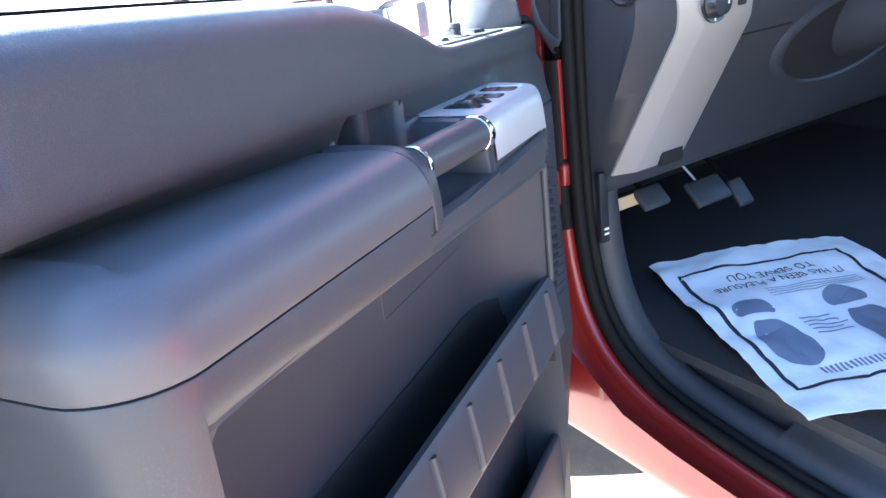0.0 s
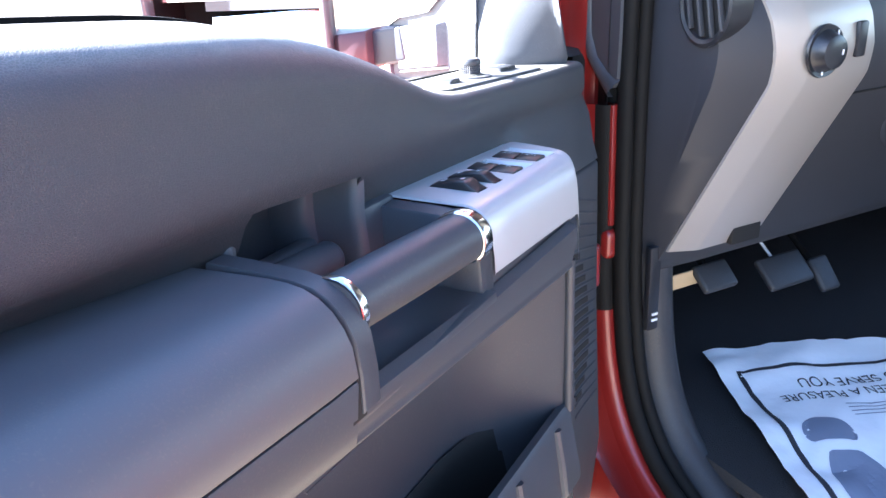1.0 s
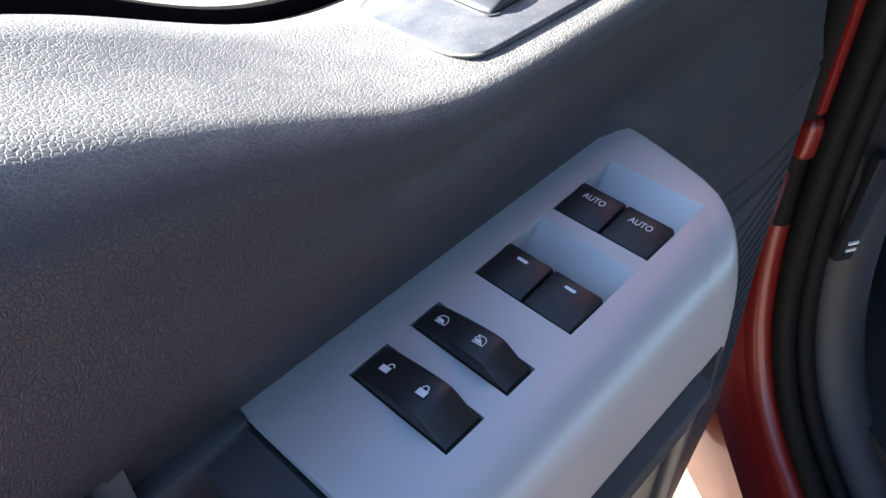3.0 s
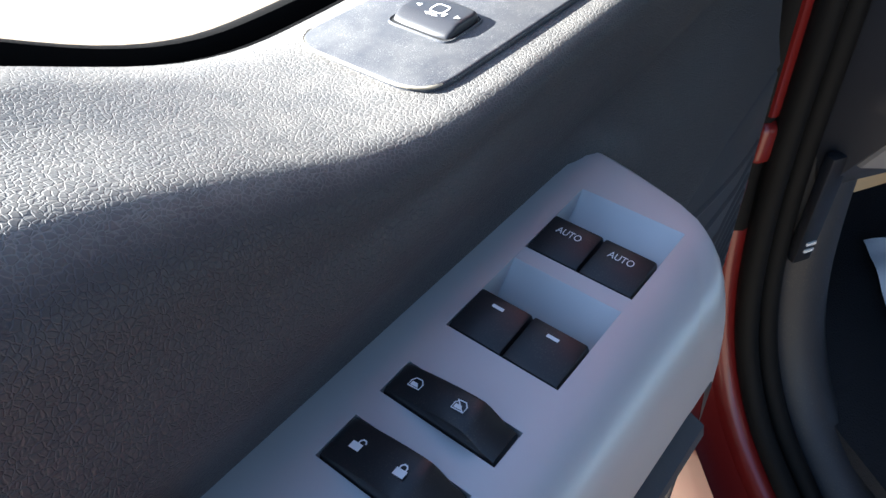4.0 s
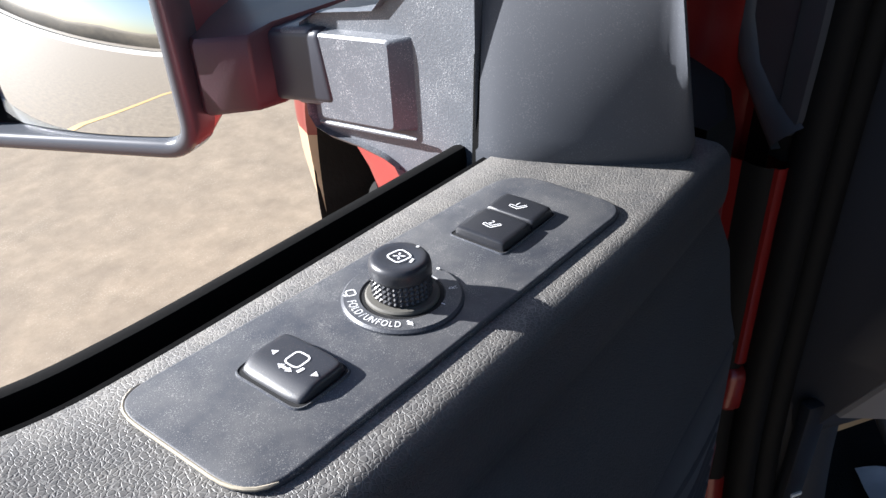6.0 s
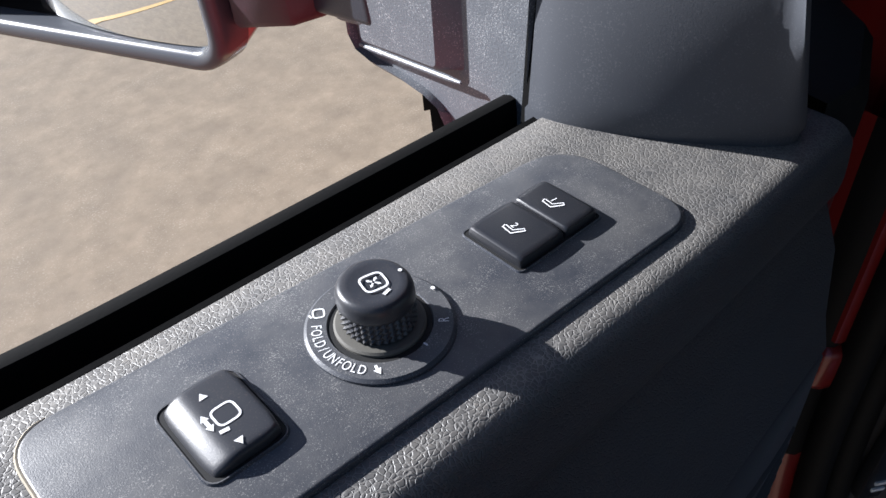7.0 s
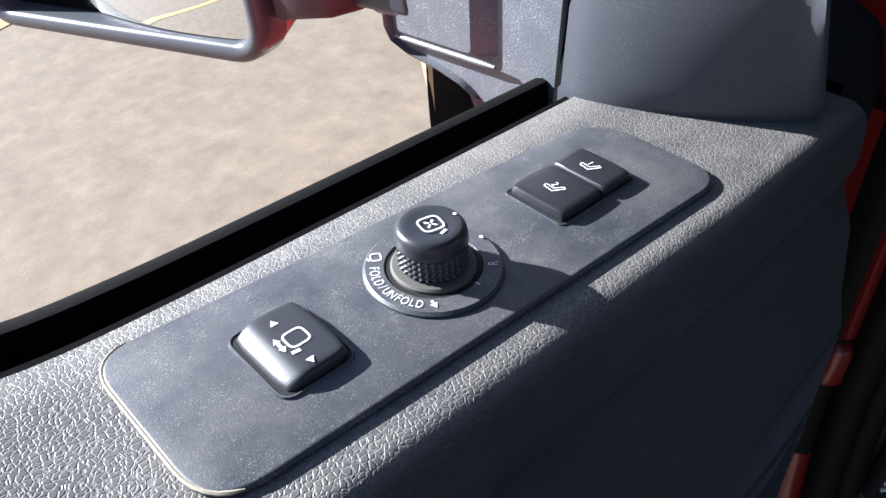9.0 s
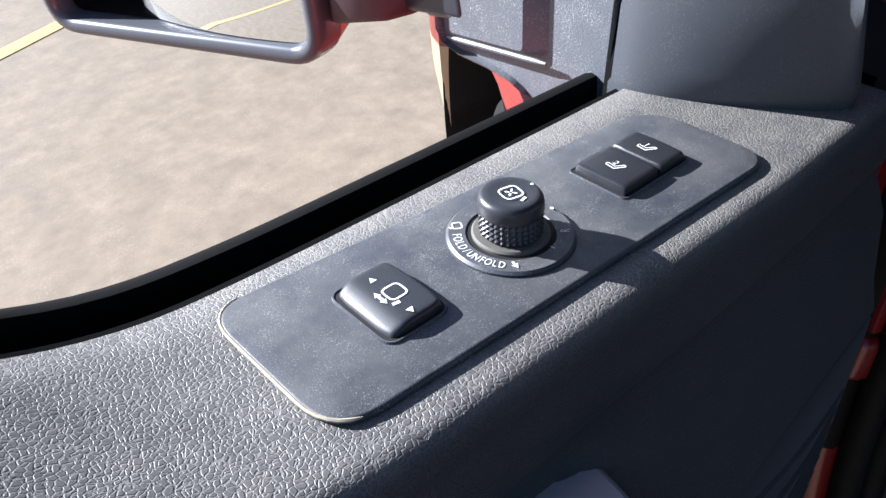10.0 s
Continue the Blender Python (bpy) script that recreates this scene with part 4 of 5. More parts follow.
part("inner_arm", rbox((0.1415, 0.199, 1.4065), (0.036, 0.085, 0.040), 0.004, 3, m=Matrix.Rotation(radians(-9), 4, "X")), ARM_DARK, mirror, "smooth grey telescoping arm")
part("arm_collar", rbox((0.1430, 0.176, 1.4100), (0.038, 0.026, 0.0425), 0.004, 3, m=Matrix.Rotation(radians(-9), 4, "X")), MIRROR_GREY, mirror, "grey arm collar")
rows = []
for y, x, zc, h in ((0.1985, 0.1105, 1.4065, 0.0190), (0.2000, 0.1090, 1.4063, 0.0212), (0.226, 0.0945, 1.4030, 0.0220), (0.238, 0.1000, 1.4000, 0.0230), (0.29, 0.130, 1.3950, 0.026)):
    rows.append([(px, y, pz) for px, pz in ((x + 0.002, zc - h), (x + 0.020, zc - h - 0.002), (0.180, zc - h), (0.185, zc + h), (x + 0.020, zc + h + 0.002), (x + 0.002, zc + h), (x, zc + h - 0.003), (x, zc - h + 0.003))])
part("outer_arm", loft(rows, close=True, cap=True), SLEEVE, mirror, "dark grey arm sleeve, the red shell's reflection in its colour", angle=40)
MU, MN = Vector((-0.342, 0.940, 0)), Vector((-0.940, -0.342, 0))
MO = Vector((0.0881, 0.2322, 0))


def on_mirror(u, z, deep):
    return MO + MU * u - MN * deep + Vector((0, 0, z))


def mirror_loop(g, deep, r=0.026):
    return [on_mirror(p.x, p.y, deep) for p in rpoly([(-g, 1.3540 - g), (0.231 + g, 1.3415 - g), (0.231 + g, 1.70 + g), (-g, 1.70 + g)], r + g, 7)]


part("rim", loft([mirror_loop(-0.0118, 0.014, 0.024), mirror_loop(-0.0110, 0.003, 0.024), mirror_loop(-0.0098, 0.0006, 0.024), mirror_loop(-0.0076, -0.0010, 0.024), mirror_loop(-0.0048, -0.0016), mirror_loop(-0.0016, -0.0008), mirror_loop(-0.0002, 0.0012), mirror_loop(0.0006, 0.006), mirror_loop(0.0010, 0.014), mirror_loop(0.0010, 0.020)], close=True), RIM_GREY, mirror, "smooth dark grey mirror rim", angle=50)
back = bmesh.new()
back.faces.new([back.verts.new(p) for p in mirror_loop(-0.028, 0.058, 0.036)])
loft([mirror_loop(-0.0125, 0.013, 0.024), mirror_loop(-0.028, 0.058, 0.036)], back, close=True)
part("housing_lining", back, RUBBER, mirror, "black inside of the mirror housing")
part("shell", loft([mirror_loop(0.001, 0.019), mirror_loop(-0.004, 0.040), mirror_loop(-0.012, 0.075, 0.03), mirror_loop(-0.024, 0.110, 0.04), mirror_loop(-0.046, 0.132, 0.06), mirror_loop(-0.075, 0.142, 0.085)], close=True), RED, mirror, "red painted mirror shell")
rows = []
for a in range(17):
    row = []
    for b in range(17):
        u, z = 0.0128 + 0.141 * a / 16, 1.3655 - 0.0075 * a / 16 + 0.0885 * b / 16
        d = 0.006 + ((u - 0.085) ** 2 + (z - 1.354) ** 2) / (2 * 0.36) + 0.085 * (u - 0.1)
        row.append(on_mirror(u, z, d))
    rows.append(row)
part("convex_glass", loft(rows), GLASS_MIRROR, mirror, "convex lower mirror glass")
part("divider", shell(loft([[on_mirror(u, z, 0.012 + 0.06 * u) for z in (1.4545, 1.4655)] for u in (0.0122, 0.1, 0.155)]), 0.004), RIM_GREY, mirror, "grey bar between the two glasses")
part("main_glass", loft([[on_mirror(u, z, 0.018 + 0.05 * (u - 0.1)) for z in (1.466, 1.58, 1.688)] for u in (0.0128, 0.1, 0.2180)]), GLASS_MIRROR, mirror, "flat upper mirror glass")

# ---- truck body ----
truck = door


def cpart(name, bm, mat, parent=None, label="", **kw):
    return part(name, turned(bm, CAB), mat, parent or truck, label, **kw)


RAW = [(0.03, 1.95), (0.012, 1.75), (0.004, 1.5), (0.000, 1.35), (0.001, 1.2), (0.003, 1.1), (0.009, 1.02), (0.022, 0.94), (0.047, 0.87), (0.09, 0.812), (0.15, 0.773), (0.236, 0.745), (0.448, 0.718), (0.8, 0.70), (1.12, 0.70)]
loop = []
for k in range(len(RAW) - 1):
    p = [Vector(RAW[min(max(k + j, 0), len(RAW) - 1)]) for j in (-1, 0, 1, 2)]
    for t in (0, 0.25, 0.5, 0.75):
        loop.append(0.5 * (2 * p[1] + (p[2] - p[0]) * t + (2 * p[0] - 5 * p[1] + 4 * p[2] - p[3]) * t * t + (3 * p[1] - p[0] - 3 * p[2] + p[3]) * t ** 3))
loop.append(Vector(RAW[-1]))


def sweep(section, a=0, b=None, close=False):
    """A section of (i, offset into the opening) swept round the doorway."""
    rows = []
    for k, p in enumerate(loop):
        if k < a or (b is not None and k > b):
            continue
        d = (loop[min(k + 1, len(loop) - 1)] - loop[max(k - 1, 0)]).normalized()
        n = Vector((-d.y, d.x))
        rows.append([(p.x + n.x * off, i, p.y + n.y * off) for i, off in section])
    return loft(rows, close=close)


def bulb(ci, co, ri, ro, n=10):
    return [(ci + ri * math.cos(2 * math.pi * k / n), co + ro * math.sin(2 * math.pi * k / n)) for k in range(n)]


JAMB = [(-0.010, -0.052), (0.008, -0.046), (0.022, -0.030), (0.030, -0.016)]
# upper jamb is red paint in shade, coloured black here
cpart("jamb_shade", sweep([(0.052, -0.13), (0.052, -0.06), (0.050, -0.02), (0.040, -0.010)], 0, 16), WEATHER, label="upper jamb, its shaded red paint coloured black", angle=50)
rows = []
for z in (0.74, 0.9, 1.1, 1.30, 1.40, 1.50, 1.70, 1.95):
    q = 0.3 * max(0, z - 1.50)
    rows.append([(r + q, i, z) for r, i in ((-0.12, 0.030), (-0.11, -0.022), (-0.046, -0.033), (-0.027, -0.032), (-0.021, -0.028), (-0.023, -0.018), (-0.036, 0.000), (-0.048, 0.020), (-0.054, 0.043), (-0.050, 0.0505), (-0.026, 0.053), (-0.020, 0.090))])
cpart("front_pillar", loft(rows), RED, label="red painted windshield pillar with a stepped edge", angle=50)
cpart("bolt_seat", tube([(-0.074 + 0.010 * math.cos(t), 0.0480, 1.283 + 0.022 * math.sin(t)) for t in [2 * math.pi * k / 20 for k in range(21)]], 0.0022, 8, caps=False), RED, label="red raised ring on the pillar's foot")
cpart("jamb", sweep(JAMB, 13), RED, label="red painted door jamb", angle=50)
CREST = [(0.028, -0.020), (0.031, -0.010), (0.036, -0.003), (0.043, 0.000), (0.050, -0.002), (0.060, -0.006)]
# black on the next two edges stands in for shade on red paint
cpart("upper_jamb", sweep([(0.0475, -0.024), (0.0500, -0.008), (0.0540, -0.003), (0.060, -0.006)], 0, 13), WEATHER, label="upper jamb edge, its shaded red paint coloured black", angle=50)
cpart("middle_jamb", sweep(CREST, 13, 24), WEATHER, label="jamb edge between the hinges, its shaded red paint coloured black", angle=50)
cpart("jamb_bead", sweep([(0.039, -0.003), (0.041, 0.0012), (0.045, 0.0022), (0.049, 0.0012), (0.051, -0.003)], 13, 18), RED, label="red edge of the jamb", angle=50)
cpart("doorway_flange", sweep(CREST, 24), RED, label="red painted doorway flange", angle=50)
cpart("weatherstrip", sweep(bulb(0.058, 0.006, 0.011, 0.013), close=True), WEATHER, label="dusty rubber weatherstrip", angle=70)
cpart("weatherstrip", sweep(bulb(0.080, 0.008, 0.010, 0.011), close=True), WEATHER, label="dusty rubber weatherstrip", angle=70)
cpart("doorway_trim", sweep([(0.088, 0.000), (0.094, 0.012), (0.104, 0.022), (0.118, 0.028), (0.132, 0.026), (0.146, 0.014), (0.155, -0.03)]), SILL, label="charcoal trim round the doorway", angle=60)
cpart("sill_plate", sweep([(0.090, 0.004), (0.096, 0.016), (0.106, 0.026), (0.120, 0.032), (0.138, 0.036), (0.150, 0.046), (0.158, 0.064), (0.166, 0.074), (0.185, 0.078)], 47), SILL, label="charcoal plastic sill plate", angle=60)
rows = []
for r in [-0.06, -0.03, 0.0, 0.04] + span(0.075, 1.5, 0.1):
    z0 = lerp(r, -0.06, 0.86, 0.0, 0.83, 0.04, 0.80, 0.075, 0.775, 0.15, 0.722, 0.236, 0.702, 0.45, 0.682, 0.8, 0.668)
    rows.append([(r, -0.012, z0 + 0.03), (r, -0.014, z0), (r, -0.016, 0.67), (r, -0.006, 0.648), (r, 0.03, 0.64), (r, 0.12, 0.64)])
cpart("rocker_panel", loft(rows), RED, label="sunlit red rocker panel")
cpart("rear_side", rbox((1.85, 0.02, 1.02), (1.4, 0.06, 0.8), 0.02), RED, label="red rear door and side of the cab")
cpart("centre_pillar", rbox((1.18, 0.06, 1.66), (0.16, 0.10, 0.56), 0.02), DASH, label="dark pillar between the doors")
cpart("roof_rail", rbox((1.2, 0.12, 1.955), (2.6, 0.20, 0.06), 0.02), DASH, label="dark roof rail of the cab")
cpart("rear_pillar", rbox((2.45, 0.06, 1.66), (0.25, 0.10, 0.56), 0.02), DASH, label="dark rear pillar of the cab")
cpart("rear_side_window", rbox((1.79, 0.07, 1.66), (1.08, 0.008, 0.54), 0.002), BLACK, label="dark tinted rear side window")
AR, AZ, AQ = -0.97, 0.56, 0.46
rows = []
for k in range(41):
    a = radians(-22 + 224 * k / 40)
    d = Vector((math.cos(a), math.sin(a)))
    far = min((-0.05 - AR) / d.x if d.x > 1e-4 else 9, (-1.95 - AR) / d.x if d.x < -1e-4 else 9, (1.36 - AZ) / d.y if d.y > 1e-4 else 9, (0.30 - AZ) / d.y if d.y < -1e-4 else 9)
    row = [(AR + d.x * (AQ - 0.005), 0.12, AZ + d.y * (AQ - 0.005)), (AR + d.x * (AQ - 0.006), -0.045, AZ + d.y * (AQ - 0.006))]
    for t in (0, 0.01, 0.04, 0.09, 0.15, 0.23, 0.35, 0.5, 0.75, 1):
        q = AQ + (far - AQ) * t if t > 0.3 else AQ + min(0.5 * t, (far - AQ) * t)
        r, z = AR + d.x * q, AZ + d.y * q
        flare = lerp(math.degrees(a), 0, 0.008, 50, 0.012, 63, 0.018, 71, 0.030, 88, 0.046, 150, 0.056, 170, 0.046, 188, 0.022, 202, 0.0) * math.exp(-((q - AQ) / lerp(math.degrees(a), 110, 0.09, 150, 0.30)) ** 2)
        flare *= 1 - lerp(math.degrees(a), 110, 0.0, 140, 0.32) * math.exp(-((q - AQ) / 0.035) ** 2)
        side = -0.016 - 0.03 * math.exp(-((r + 0.9) / 0.6) ** 2) + 0.10 * max(0, (z - 1.18) / 0.18) ** 2 + 0.6 * max(0, -1.58 - r)
        row.append((r, side - flare, AZ + (z - AZ) * (1 - (1 - min(1, (1.345 + 0.11 * r - AZ) / 0.80)) * min(1, (q - AQ) / 0.22))))
    rows.append(row)
fender = cpart("front_fender", loft(rows), RED, label="red front fender with a flared arch, tan low down", angle=50)
fender.data.materials.append(TAN_PAINT)
fender.data.materials.append(LINER)
for f in fender.data.polygons:
    if f.center.z < 0.73:
        f.material_index = 1
    if f.index % 11 == 0:
        f.material_index = 2
rows = [[(AR + AQ * math.cos(a), i, AZ + AQ * math.sin(a)) for i in (-0.06, 0.1, 0.4)] for a in [radians(-15 + 210 * k / 24) for k in range(25)]]
cpart("wheel_liner", loft(rows), LINER, label="black wheel arch liner")
wheel = bmesh.new()
WC = (-0.99, 0.39)
prof = [(q, i + 0.09) for q, i in ((0.20, -0.035), (0.26, -0.055), (0.33, -0.065), (0.360, -0.050), (0.382, -0.020), (0.39, 0.02), (0.39, 0.15), (0.375, 0.19), (0.33, 0.21), (0.22, 0.20))]
rows = [[(WC[0] + q * math.cos(a), i, WC[1] + q * math.sin(a)) for q, i in prof] for a in [2 * math.pi * k / 64 for k in range(65)]]
tyre = cpart("front_tyre", loft(rows, wheel), TYRE, label="dusty black tyre in the wheel arch")
rows = [[(WC[0] + q * math.cos(a), i, WC[1] + q * math.sin(a)) for q, i in ((0.21, 0.002), (0.20, 0.02), (0.17, 0.06), (0.06, 0.07), (0.05, 0.04), (0.0, 0.04))] for a in [2 * math.pi * k / 48 for k in range(49)]]
cpart("rim", loft(rows), SILVER, tyre, "silver wheel rim")
rows = []
for i in (0.10, 0.35, 0.62, 0.90, 1.18, 1.45, 1.70):
    up = 0.05 * math.cos((i - 0.9) / 0.8 * 1.45)
    rows.append([(r, i, z + up) for r, z in ((-0.15, 1.235), (-0.5, 1.215), (-1.0, 1.18), (-1.5, 1.12), (-1.72, 1.04), (-1.76, 0.80), (-1.76, 0.48))])
cpart("hood", loft(rows), RED, label="red hood and nose of the truck", angle=50)
cpart("far_fender", rbox((-0.95, 1.70, 0.86), (1.6, 0.05, 0.62), 0.02), RED, label="red far side of the nose")
cpart("far_side", rbox((1.2, 1.70, 1.02), (2.7, 0.05, 0.78), 0.02), RED, label="red far side of the cab")
cpart("windshield", rbox((0.22, 0.86, 1.60), (0.012, 1.42, 0.86), 0.003, m=Matrix.Rotation(radians(42), 4, "Y")), BLACK, label="dark tinted windshield")
cpart("floor_carpet", rbox((0.75, 0.85, 0.805), (2.5, 1.45, 0.02), 0), CARPET, label="black floor carpet")
cpart("bulkhead_lining", rbox((-0.50, 0.85, 1.1), (0.02, 1.45, 0.65), 0), CARPET, label="black carpeted bulkhead")
cpart("kick_panel", rbox((-0.27, 0.128, 0.95), (0.5, 0.012, 0.36), 0.003), CARPET, label="black kick panel beside the pedals")
cpart("headliner", rbox((0.75, 0.85, 1.93), (2.5, 1.45, 0.03), 0), DASH, label="dark headliner")
cpart("rear_lining", rbox((2.0, 0.85, 1.35), (0.03, 1.45, 1.1), 0), DASH, label="dark rear wall of the cab")
cpart("side_lining", rbox((0.75, 1.57, 1.1), (2.5, 0.03, 0.6), 0), DASH, label="dark far door lining")
cpart("floor_edge", rbox((0.72, 0.152, 0.745), (1.2, 0.012, 0.07), 0.003), SILL, label="dark edge of the cab floor")
seat = thing("driver_seat", "dark charcoal driver's seat in the cab", "car seat")
part("seat_cushion", turned(rbox((0.86, 0.50, 1.02), (0.52, 0.52, 0.18), 0.05, 4), CAB), HARD, seat)
part("seat_base", turned(rbox((0.68, 0.52, 0.886), (0.50, 0.44, 0.142), 0.012, 3), CAB), HARD, seat)
part("backrest", turned(rbox((1.14, 0.50, 1.38), (0.16, 0.50, 0.62), 0.06, 4, m=Matrix.Rotation(radians(14), 4, "Y")), CAB), HARD, seat)
cpart("hinge", rbox((-0.004, 0.046, 1.118), (0.024, 0.026, 0.044), 0.009, 3), RED, label="red door hinge")
part("hinge_strap", rbox((0.2400, -0.0340, 1.125), (0.016, 0.018, 0.060), 0.006, 3), RED, door, "red hinge strap on the door edge")
cpart("hinge", rbox((-0.004, 0.022, 0.86), (0.03, 0.03, 0.06), 0.008, 3), RED, label="red door hinge")
flap = [(-0.060, 1.66), (-0.060, 1.43), (-0.057, 1.388), (-0.046, 1.358), (-0.024, 1.341), (-0.003, 1.331), (0.006, 1.345), (0.008, 1.40), (0.010, 1.66)]
UPRIGHT = Matrix(((1, 0, 0, 0), (0, 0, 1, 0), (0, 1, 0, 0), (0, 0, 0, 1)))
boot = cpart("pillar_flap", turned(prism(rpoly(flap, [0, 0.012, 0.012, 0.010, 0.008, 0.004, 0.004, 0.012, 0], 4), 0.042, 0.048), UPRIGHT), BOOT, label="dark blue-grey rubber flap at the pillar's foot", angle=40)
band = []
for (r0, z0), (r1, z1) in zip(((-0.066, 1.66), (-0.064, 1.43), (-0.0617, 1.3935), (-0.0546, 1.3672), (-0.0373, 1.3478), (-0.023, 1.332), (-0.0105, 1.3195)), ((-0.048, 1.66), (-0.048, 1.43), (-0.0466, 1.397), (-0.0337, 1.3706), (-0.0126, 1.3536), (0.000, 1.3475), (0.0100, 1.3440))):
    band.append([(r0 + (r1 - r0) * k, 0.0425 - h, z0 + (z1 - z0) * k) for k, h in ((0.0, -0.008), (0.04, 0.001), (0.15, 0.0045), (0.35, 0.0065), (0.65, 0.0055), (0.88, 0.002), (1.0, -0.002))])
part("lip", turned(loft(band, cap=False), CAB), BOOT, boot, "rounded lip of the flap", angle=60)

# ---- dashboard ----
dash = thing("dashboard", "charcoal dashboard with a silver lamp switch panel", "dashboard")


def dash_r(z):
    return smooth_lerp(z, 0.008, 1.05, 0.025, 1.117, 0.053, 1.345, 0.153, 1.38, 0.160, 1.42, 0.155, 1.50, 0.115, 1.58, 0.02)


def silver_left(z):
    return smooth_lerp(z, 0.01, 1.09, 0.102, 1.117, 0.107, 1.345, 0.151, 1.40, 0.144, 1.58, 0.105)


HS = span(1.075, 1.58, 0.015)
rows = [[(-0.25, 0.092, 1.06), (-0.03, 0.092, 1.06)] + [(dash_r(z) - 0.035, 0.092, z) for z in HS] + [(-0.3, 0.092, 1.60)]]
rows.append([(-0.25, 0.094, 1.06), (-0.01, 0.094, 1.06)] + [(dash_r(z) - 0.004, silver_left(z) - 0.004, z) for z in HS] + [(-0.3, 0.094, 1.60)])
rows += [[(-0.25, i, 1.06), (0.0, i, 1.06)] + [(dash_r(z), i, z) for z in HS] + [(-0.3, i, 1.60)] for i in (0.17, 0.3, 0.6, 1.0, 1.5)]
bm = loft(rows)
bm.faces.new([v for v in bm.verts][:len(rows[0])])
part("dash_body", turned(bm, CAB), DASH, dash, "charcoal dashboard moulding", angle=50)


rows = []
for z in span(1.108, 1.56, 0.012):
    a, q = silver_left(z), dash_r(z)
    rows.append([(q - 0.006, a - 0.001, z), (q + 0.000, a, z), (q + 0.016, a + 0.036, z), (q + 0.017, a + 0.040, z), (q + 0.017, a + 0.144, z), (q + 0.015, a + 0.150, z), (q - 0.004, a + 0.152, z)])
bm = loft(rows)
bm.faces.new([v for v in bm.verts][:7])
part("silver_panel", turned(bm, CAB), DASH_SILVER, dash, "satin silver panel with a bevelled edge", angle=30)
part("hood_release", turned(rbox((dash_r(1.125) + 0.014, silver_left(1.125) + 0.115, 1.124), (0.012, 0.055, 0.036), 0.003), CAB), GAP, dash, "dark hood release handle")
part("hood_release_mark", turned(rbox((dash_r(1.112) + 0.022, silver_left(1.112) + 0.108, 1.112), (0.002, 0.02, 0.006), 0), CAB), WHITE, dash)
m = CAB @ Matrix.Translation((dash_r(1.380) + 0.017, 0.205, 1.380)) @ Matrix.Rotation(radians(90), 4, "Y")
lampk = part("lamp_switch", turned(lathe([(0.031, 0.0), (0.030, 0.003), (0.025, 0.002), (0.022, 0.006), (0.019, 0.016), (0.014, 0.018), (0.002, 0.018)], (0, 0, 0), 40), m), BLACK, dash, "black rotary headlamp switch")
bm = bmesh.new()
for x, y in ((0, 0.008), (0.019, 0.017), (-0.02, 0.016), (0.024, -0.004)):
    rbox((x, y, 0.019 if x == 0 else 0.004), (0.006, 0.002, 0.001), 0, bm=bm)
part("mark", turned(bm, m), WHITE, lampk)
part("dimmer", turned(rbox((dash_r(1.388) + 0.017, 0.267, 1.388), (0.008, 0.017, 0.042), 0.003), CAB), BLACK, dash, "black dimmer wheel")
vent = part("air_vent", turned(lathe([(0.046, -0.030), (0.046, 0.003), (0.042, 0.005), (0.038, 0.003), (0.036, -0.002), (0.01, -0.002)], (0, 0, 0), 36), CAB @ Matrix.Translation((0.102, 0.0905, 1.440)) @ Matrix.Rotation(radians(90), 4, "X") @ Matrix.Diagonal((0.9, 1.12, 1, 1))), BLACK, dash, "oval black air vent")
part("vent_mouth", turned(lathe([(0.0368, -0.0012), (0.02, -0.0014), (0.002, -0.0014)], (0, 0, 0), 36), CAB @ Matrix.Translation((0.102, 0.0905, 1.440)) @ Matrix.Rotation(radians(90), 4, "X") @ Matrix.Diagonal((0.9, 1.12, 1, 1))), GAP, vent, "dark mouth of the vent")
for k in range(4):
    part("slat", turned(rbox((0.078 + 0.016 * k, 0.0865, 1.440), (0.0035, 0.007, 0.078 if k in (1, 2) else 0.062), 0.001, m=Matrix.Rotation(radians(-12), 4, "Y")), CAB), HARD, vent)


def on_dash(i, z, lift):
    """A point lifted off the face of the dashboard."""
    return Vector((dash_r(z) + 0.91 * lift, i, z - 0.40 * lift))


def dash_oval(scale, lift):
    return [on_dash(0.655 + 0.195 * scale * math.cos(t), 1.262 + 0.082 * scale * math.sin(t), lift) for t in [2 * math.pi * k / 40 for k in range(40)]]


part("column_surround", turned(loft([dash_oval(1.16, -0.002), dash_oval(1.12, 0.006), dash_oval(1.02, 0.008), dash_oval(0.98, 0.002)], close=True), CAB), DASH, dash, "charcoal surround of the steering column", angle=50)
part("column_opening", turned(loft([dash_oval(0.99, 0.003), dash_oval(0.5, 0.0032), dash_oval(0.05, 0.0034)], close=True), CAB), GAP, dash, "dark opening round the steering column")
part("column_cover", turned(tube([(0.08, 0.68, 1.285), (0.20, 0.68, 1.32), (0.36, 0.68, 1.37)], [0.075, 0.072, 0.062], 24, 1.25), CAB), DASH, dash, "charcoal steering column cover")
part("dash_seam", turned(tube([on_dash(i, 1.312, 0.0004) for i in span(0.312, 0.45, 0.02)], 0.0016, 8), CAB), GAP, dash, "seam above the knee panel")

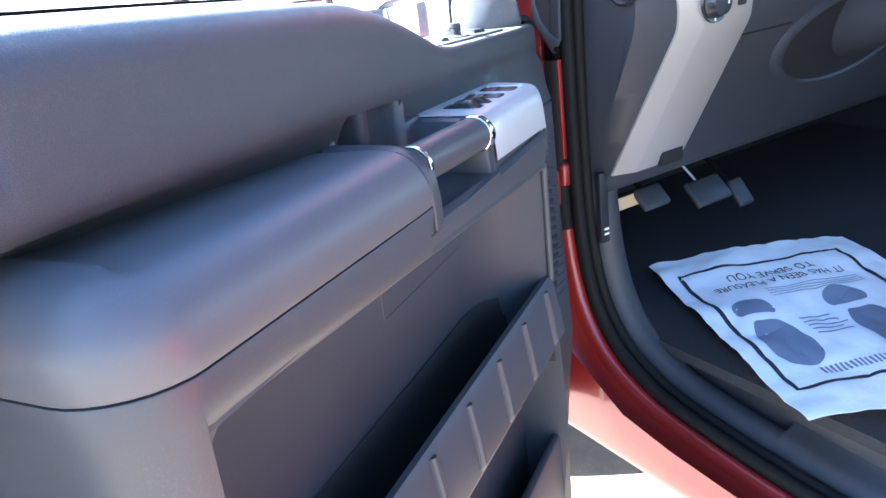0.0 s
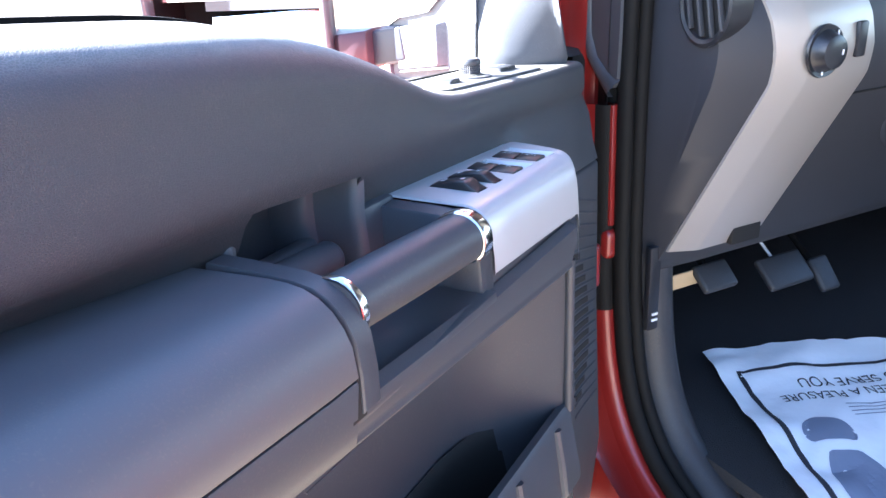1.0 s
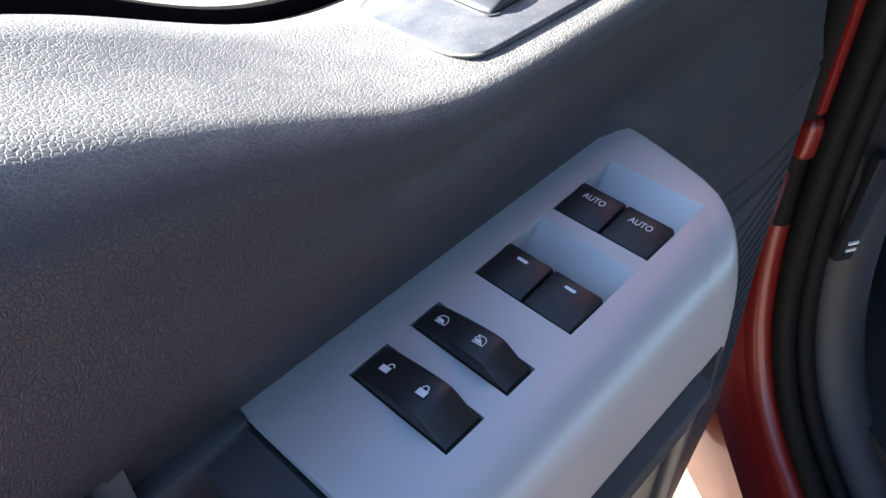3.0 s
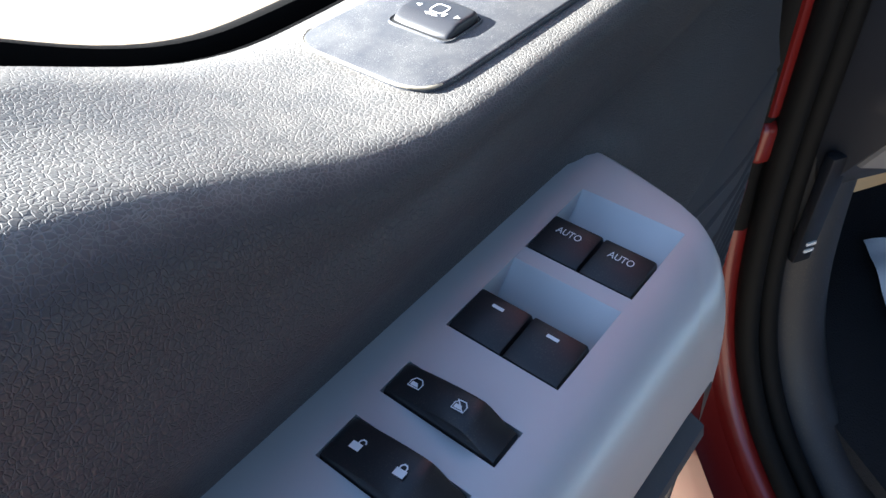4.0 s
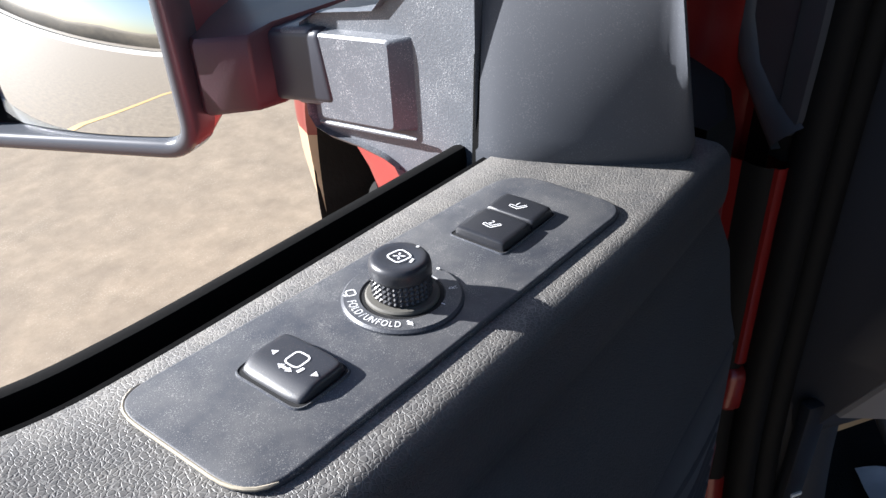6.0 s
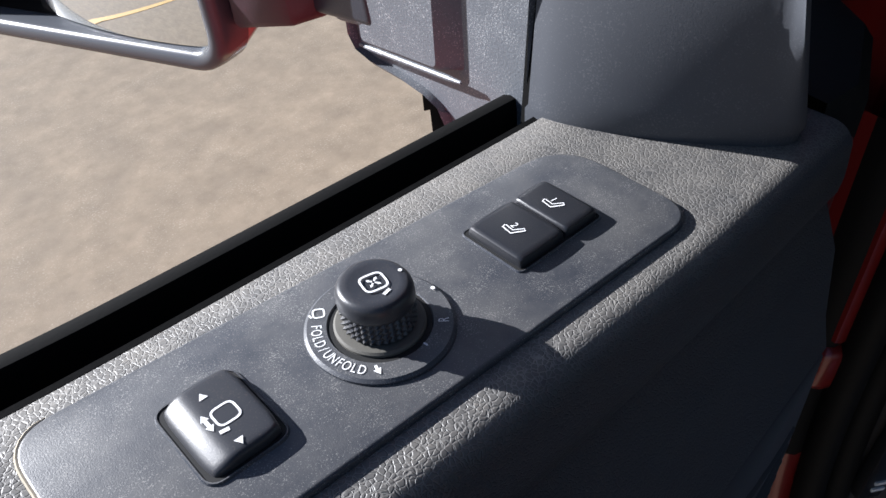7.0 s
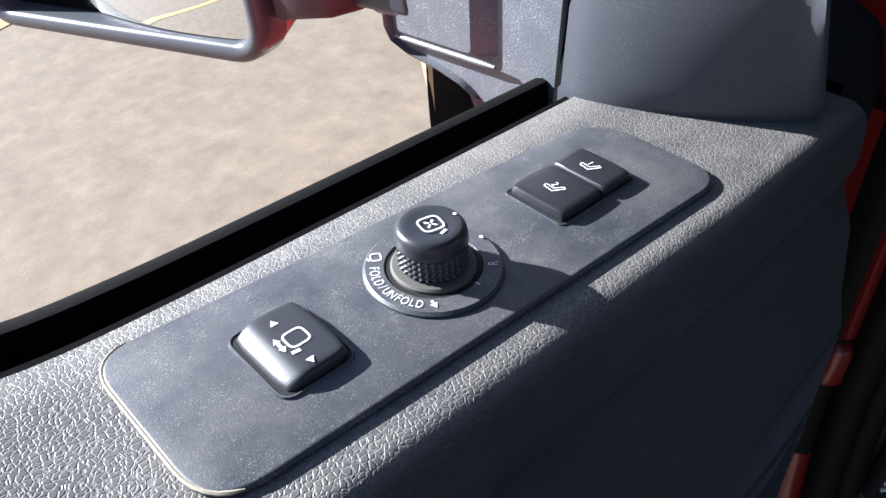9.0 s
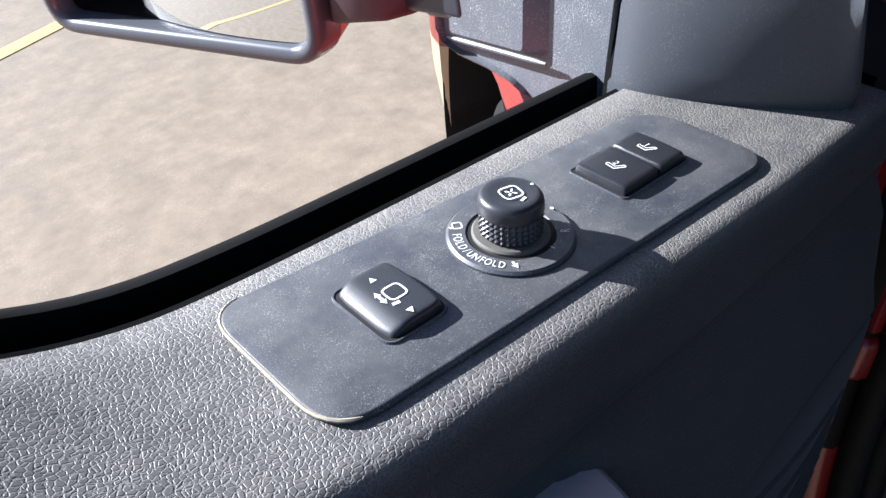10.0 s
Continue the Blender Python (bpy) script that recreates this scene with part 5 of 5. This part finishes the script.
# ---- footwell ----
def pedal(name, label, r, i, z, w, h, tilt, arm_mat, thick):
    p = thing(name, label, "pedal", "pedals in the footwell")
    part("pad", turned(rbox((r, i, z), (0.014, w, h), 0.006, 3, m=Matrix.Rotation(radians(tilt), 4, "Y")), CAB), PEDAL, p, "worn grey-black rubber pad")
    part("arm", turned(tube([(r - 0.01, i, z), (r - 0.10, i - 0.02, z + 0.09), (r - 0.16, i - 0.03, z + 0.28)], thick, 8), CAB), arm_mat, p)


pedal("brake_pedal", "wide black rubber brake pedal in the footwell", -0.010, 0.420, 0.985, 0.098, 0.058, -48, SILVER, 0.0028)
pedal("accelerator_pedal", "narrow black accelerator pedal in the footwell", -0.010, 0.520, 0.955, 0.042, 0.062, -40, RUBBER, 0.006)
pedal("parking_brake_pedal", "black parking brake pedal beside the kick panel", 0.012, 0.238, 1.026, 0.066, 0.046, -48, RUBBER, 0.006)
tagged(part("fuse_label", turned(rbox((-0.002, 0.187, 1.027), (0.004, 0.07, 0.024), 0.001, 1), CAB), TAN), "tan printed label card under the dashboard", "label")
cap = cpart("trim_end_cap", rbox((0.0330, 0.0955, 1.050), (0.012, 0.020, 0.128), 0.003, 2), BLACK, label="black cap on the doorway trim")
for k in (0, 1):
    part("mark", turned(rbox((0.0400, 0.0970, 1.003 + 0.009 * k), (0.0016, 0.010, 0.0035), 0), CAB), WHITE, cap)

PA = Vector((-0.060, 0.304, 0))
PL, PS = Vector((0.906, -0.423, 0)), Vector((0.423, 0.906, 0))
PAPER_AT = Matrix(((PL.x, PS.x, 0, PA.x), (PL.y, PS.y, 0, PA.y), (0, 0, 1, 0), (0, 0, 0, 1)))


def sheet_z(x, y):
    """Height of the crumpled sheet."""
    return 0.840 + 0.010 * noise.noise(Vector((x * 9, y * 9, 0.3))) + 0.008 * abs(noise.noise(Vector((x * 17 + y * 9, y * 21, 1.7)))) + 0.012 * math.sin(3.1 * y / 0.43) * max(0, 1 - x / 0.3) ** 2 * 0.6


sheet = thing("paper_floor_mat", "crumpled white paper floor mat with printed footprints", "paper mat")
rows = [[(x + 0.010 * max(0, 1 - x / 0.1) * noise.noise(Vector((y * 13, 4.2, 0))), y, sheet_z(x, y)) for y in span(0, 0.42, 0.010)] for x in span(0, 0.575, 0.010)]
part("sheet", turned(shell(loft(rows), 0.0005), CAB @ PAPER_AT), PAPER, sheet, "white crumpled paper sheet")


def print_on(bm, name, mat, label=""):
    """Drapes flat print over the sheet."""
    bmesh.ops.triangulate(bm, faces=bm.faces[:])
    for _ in range(2):
        long = [e for e in bm.edges if e.calc_length() > 0.012]
        if long:
            bmesh.ops.subdivide_edges(bm, edges=long, cuts=2)
            bmesh.ops.triangulate(bm, faces=bm.faces[:])
    for v in bm.verts:
        v.co.z = sheet_z(v.co.x, v.co.y) + 0.0012
    return part(name, turned(bm, CAB @ PAPER_AT), mat, sheet, label, flat=True)


print_on(ribbon([p for a, b in (((0.075, 0.032), (0.495, 0.032)), ((0.495, 0.032), (0.495, 0.36)), ((0.495, 0.36), (0.075, 0.36)), ((0.075, 0.36), (0.075, 0.032))) for p in [Vector(a) + (Vector(b) - Vector(a)) * k / 20 for k in range(20)]], 0.008, close=True), "border", INK, "black printed border")
RT = Matrix.Rotation(radians(-90), 4, "Z")
bm = lettering("TO SERVE YOU", 0.033, Matrix.Translation((0.118, 0.196, 0)) @ RT @ Matrix.Diagonal((0.78, 1, 1, 1)))
lettering("IT HAS BEEN A PLEASURE", 0.029, Matrix.Translation((0.153, 0.196, 0)) @ RT @ Matrix.Diagonal((0.78, 1, 1, 1)), bm)
print_on(bm, "lettering", INK, "black printed words")
for y0 in (0.090, 0.262):
    bm = bmesh.new()
    for cx, cy, a, b, cut in ((0.252, y0, 0.036, 0.036, (-1, 0.62)), (0.360, y0 + 0.002, 0.082, 0.040, (-0.80, 1))):
        turns = [t * math.pi / 18 for t in range(36)]
        bm.faces.new([bm.verts.new((cx + a * min(max(math.cos(t), cut[0]), cut[1]), cy + b * math.sin(t) * (1 + 0.12 * math.cos(t)), 0)) for t in turns])
    print_on(bm, "footprint", GREY_INK, "grey printed footprint")
for k in range(5):
    print_on(ribbon([(0.30 + 0.014 * k, 0.150), (0.30 + 0.014 * k, 0.205 + 0.008 * (k % 3))], 0.0035), "print_line", GREY_INK)
for k in range(4):
    print_on(ribbon([(0.186 + 0.009 * k, 0.150), (0.186 + 0.009 * k, 0.33)], 0.002), "print_line", GREY_INK)
for k in range(16):
    print_on(ribbon([(0.450, 0.095 + 0.008 * k), (0.470, 0.095 + 0.008 * k)], 0.004), "print_bar", GREY_INK)
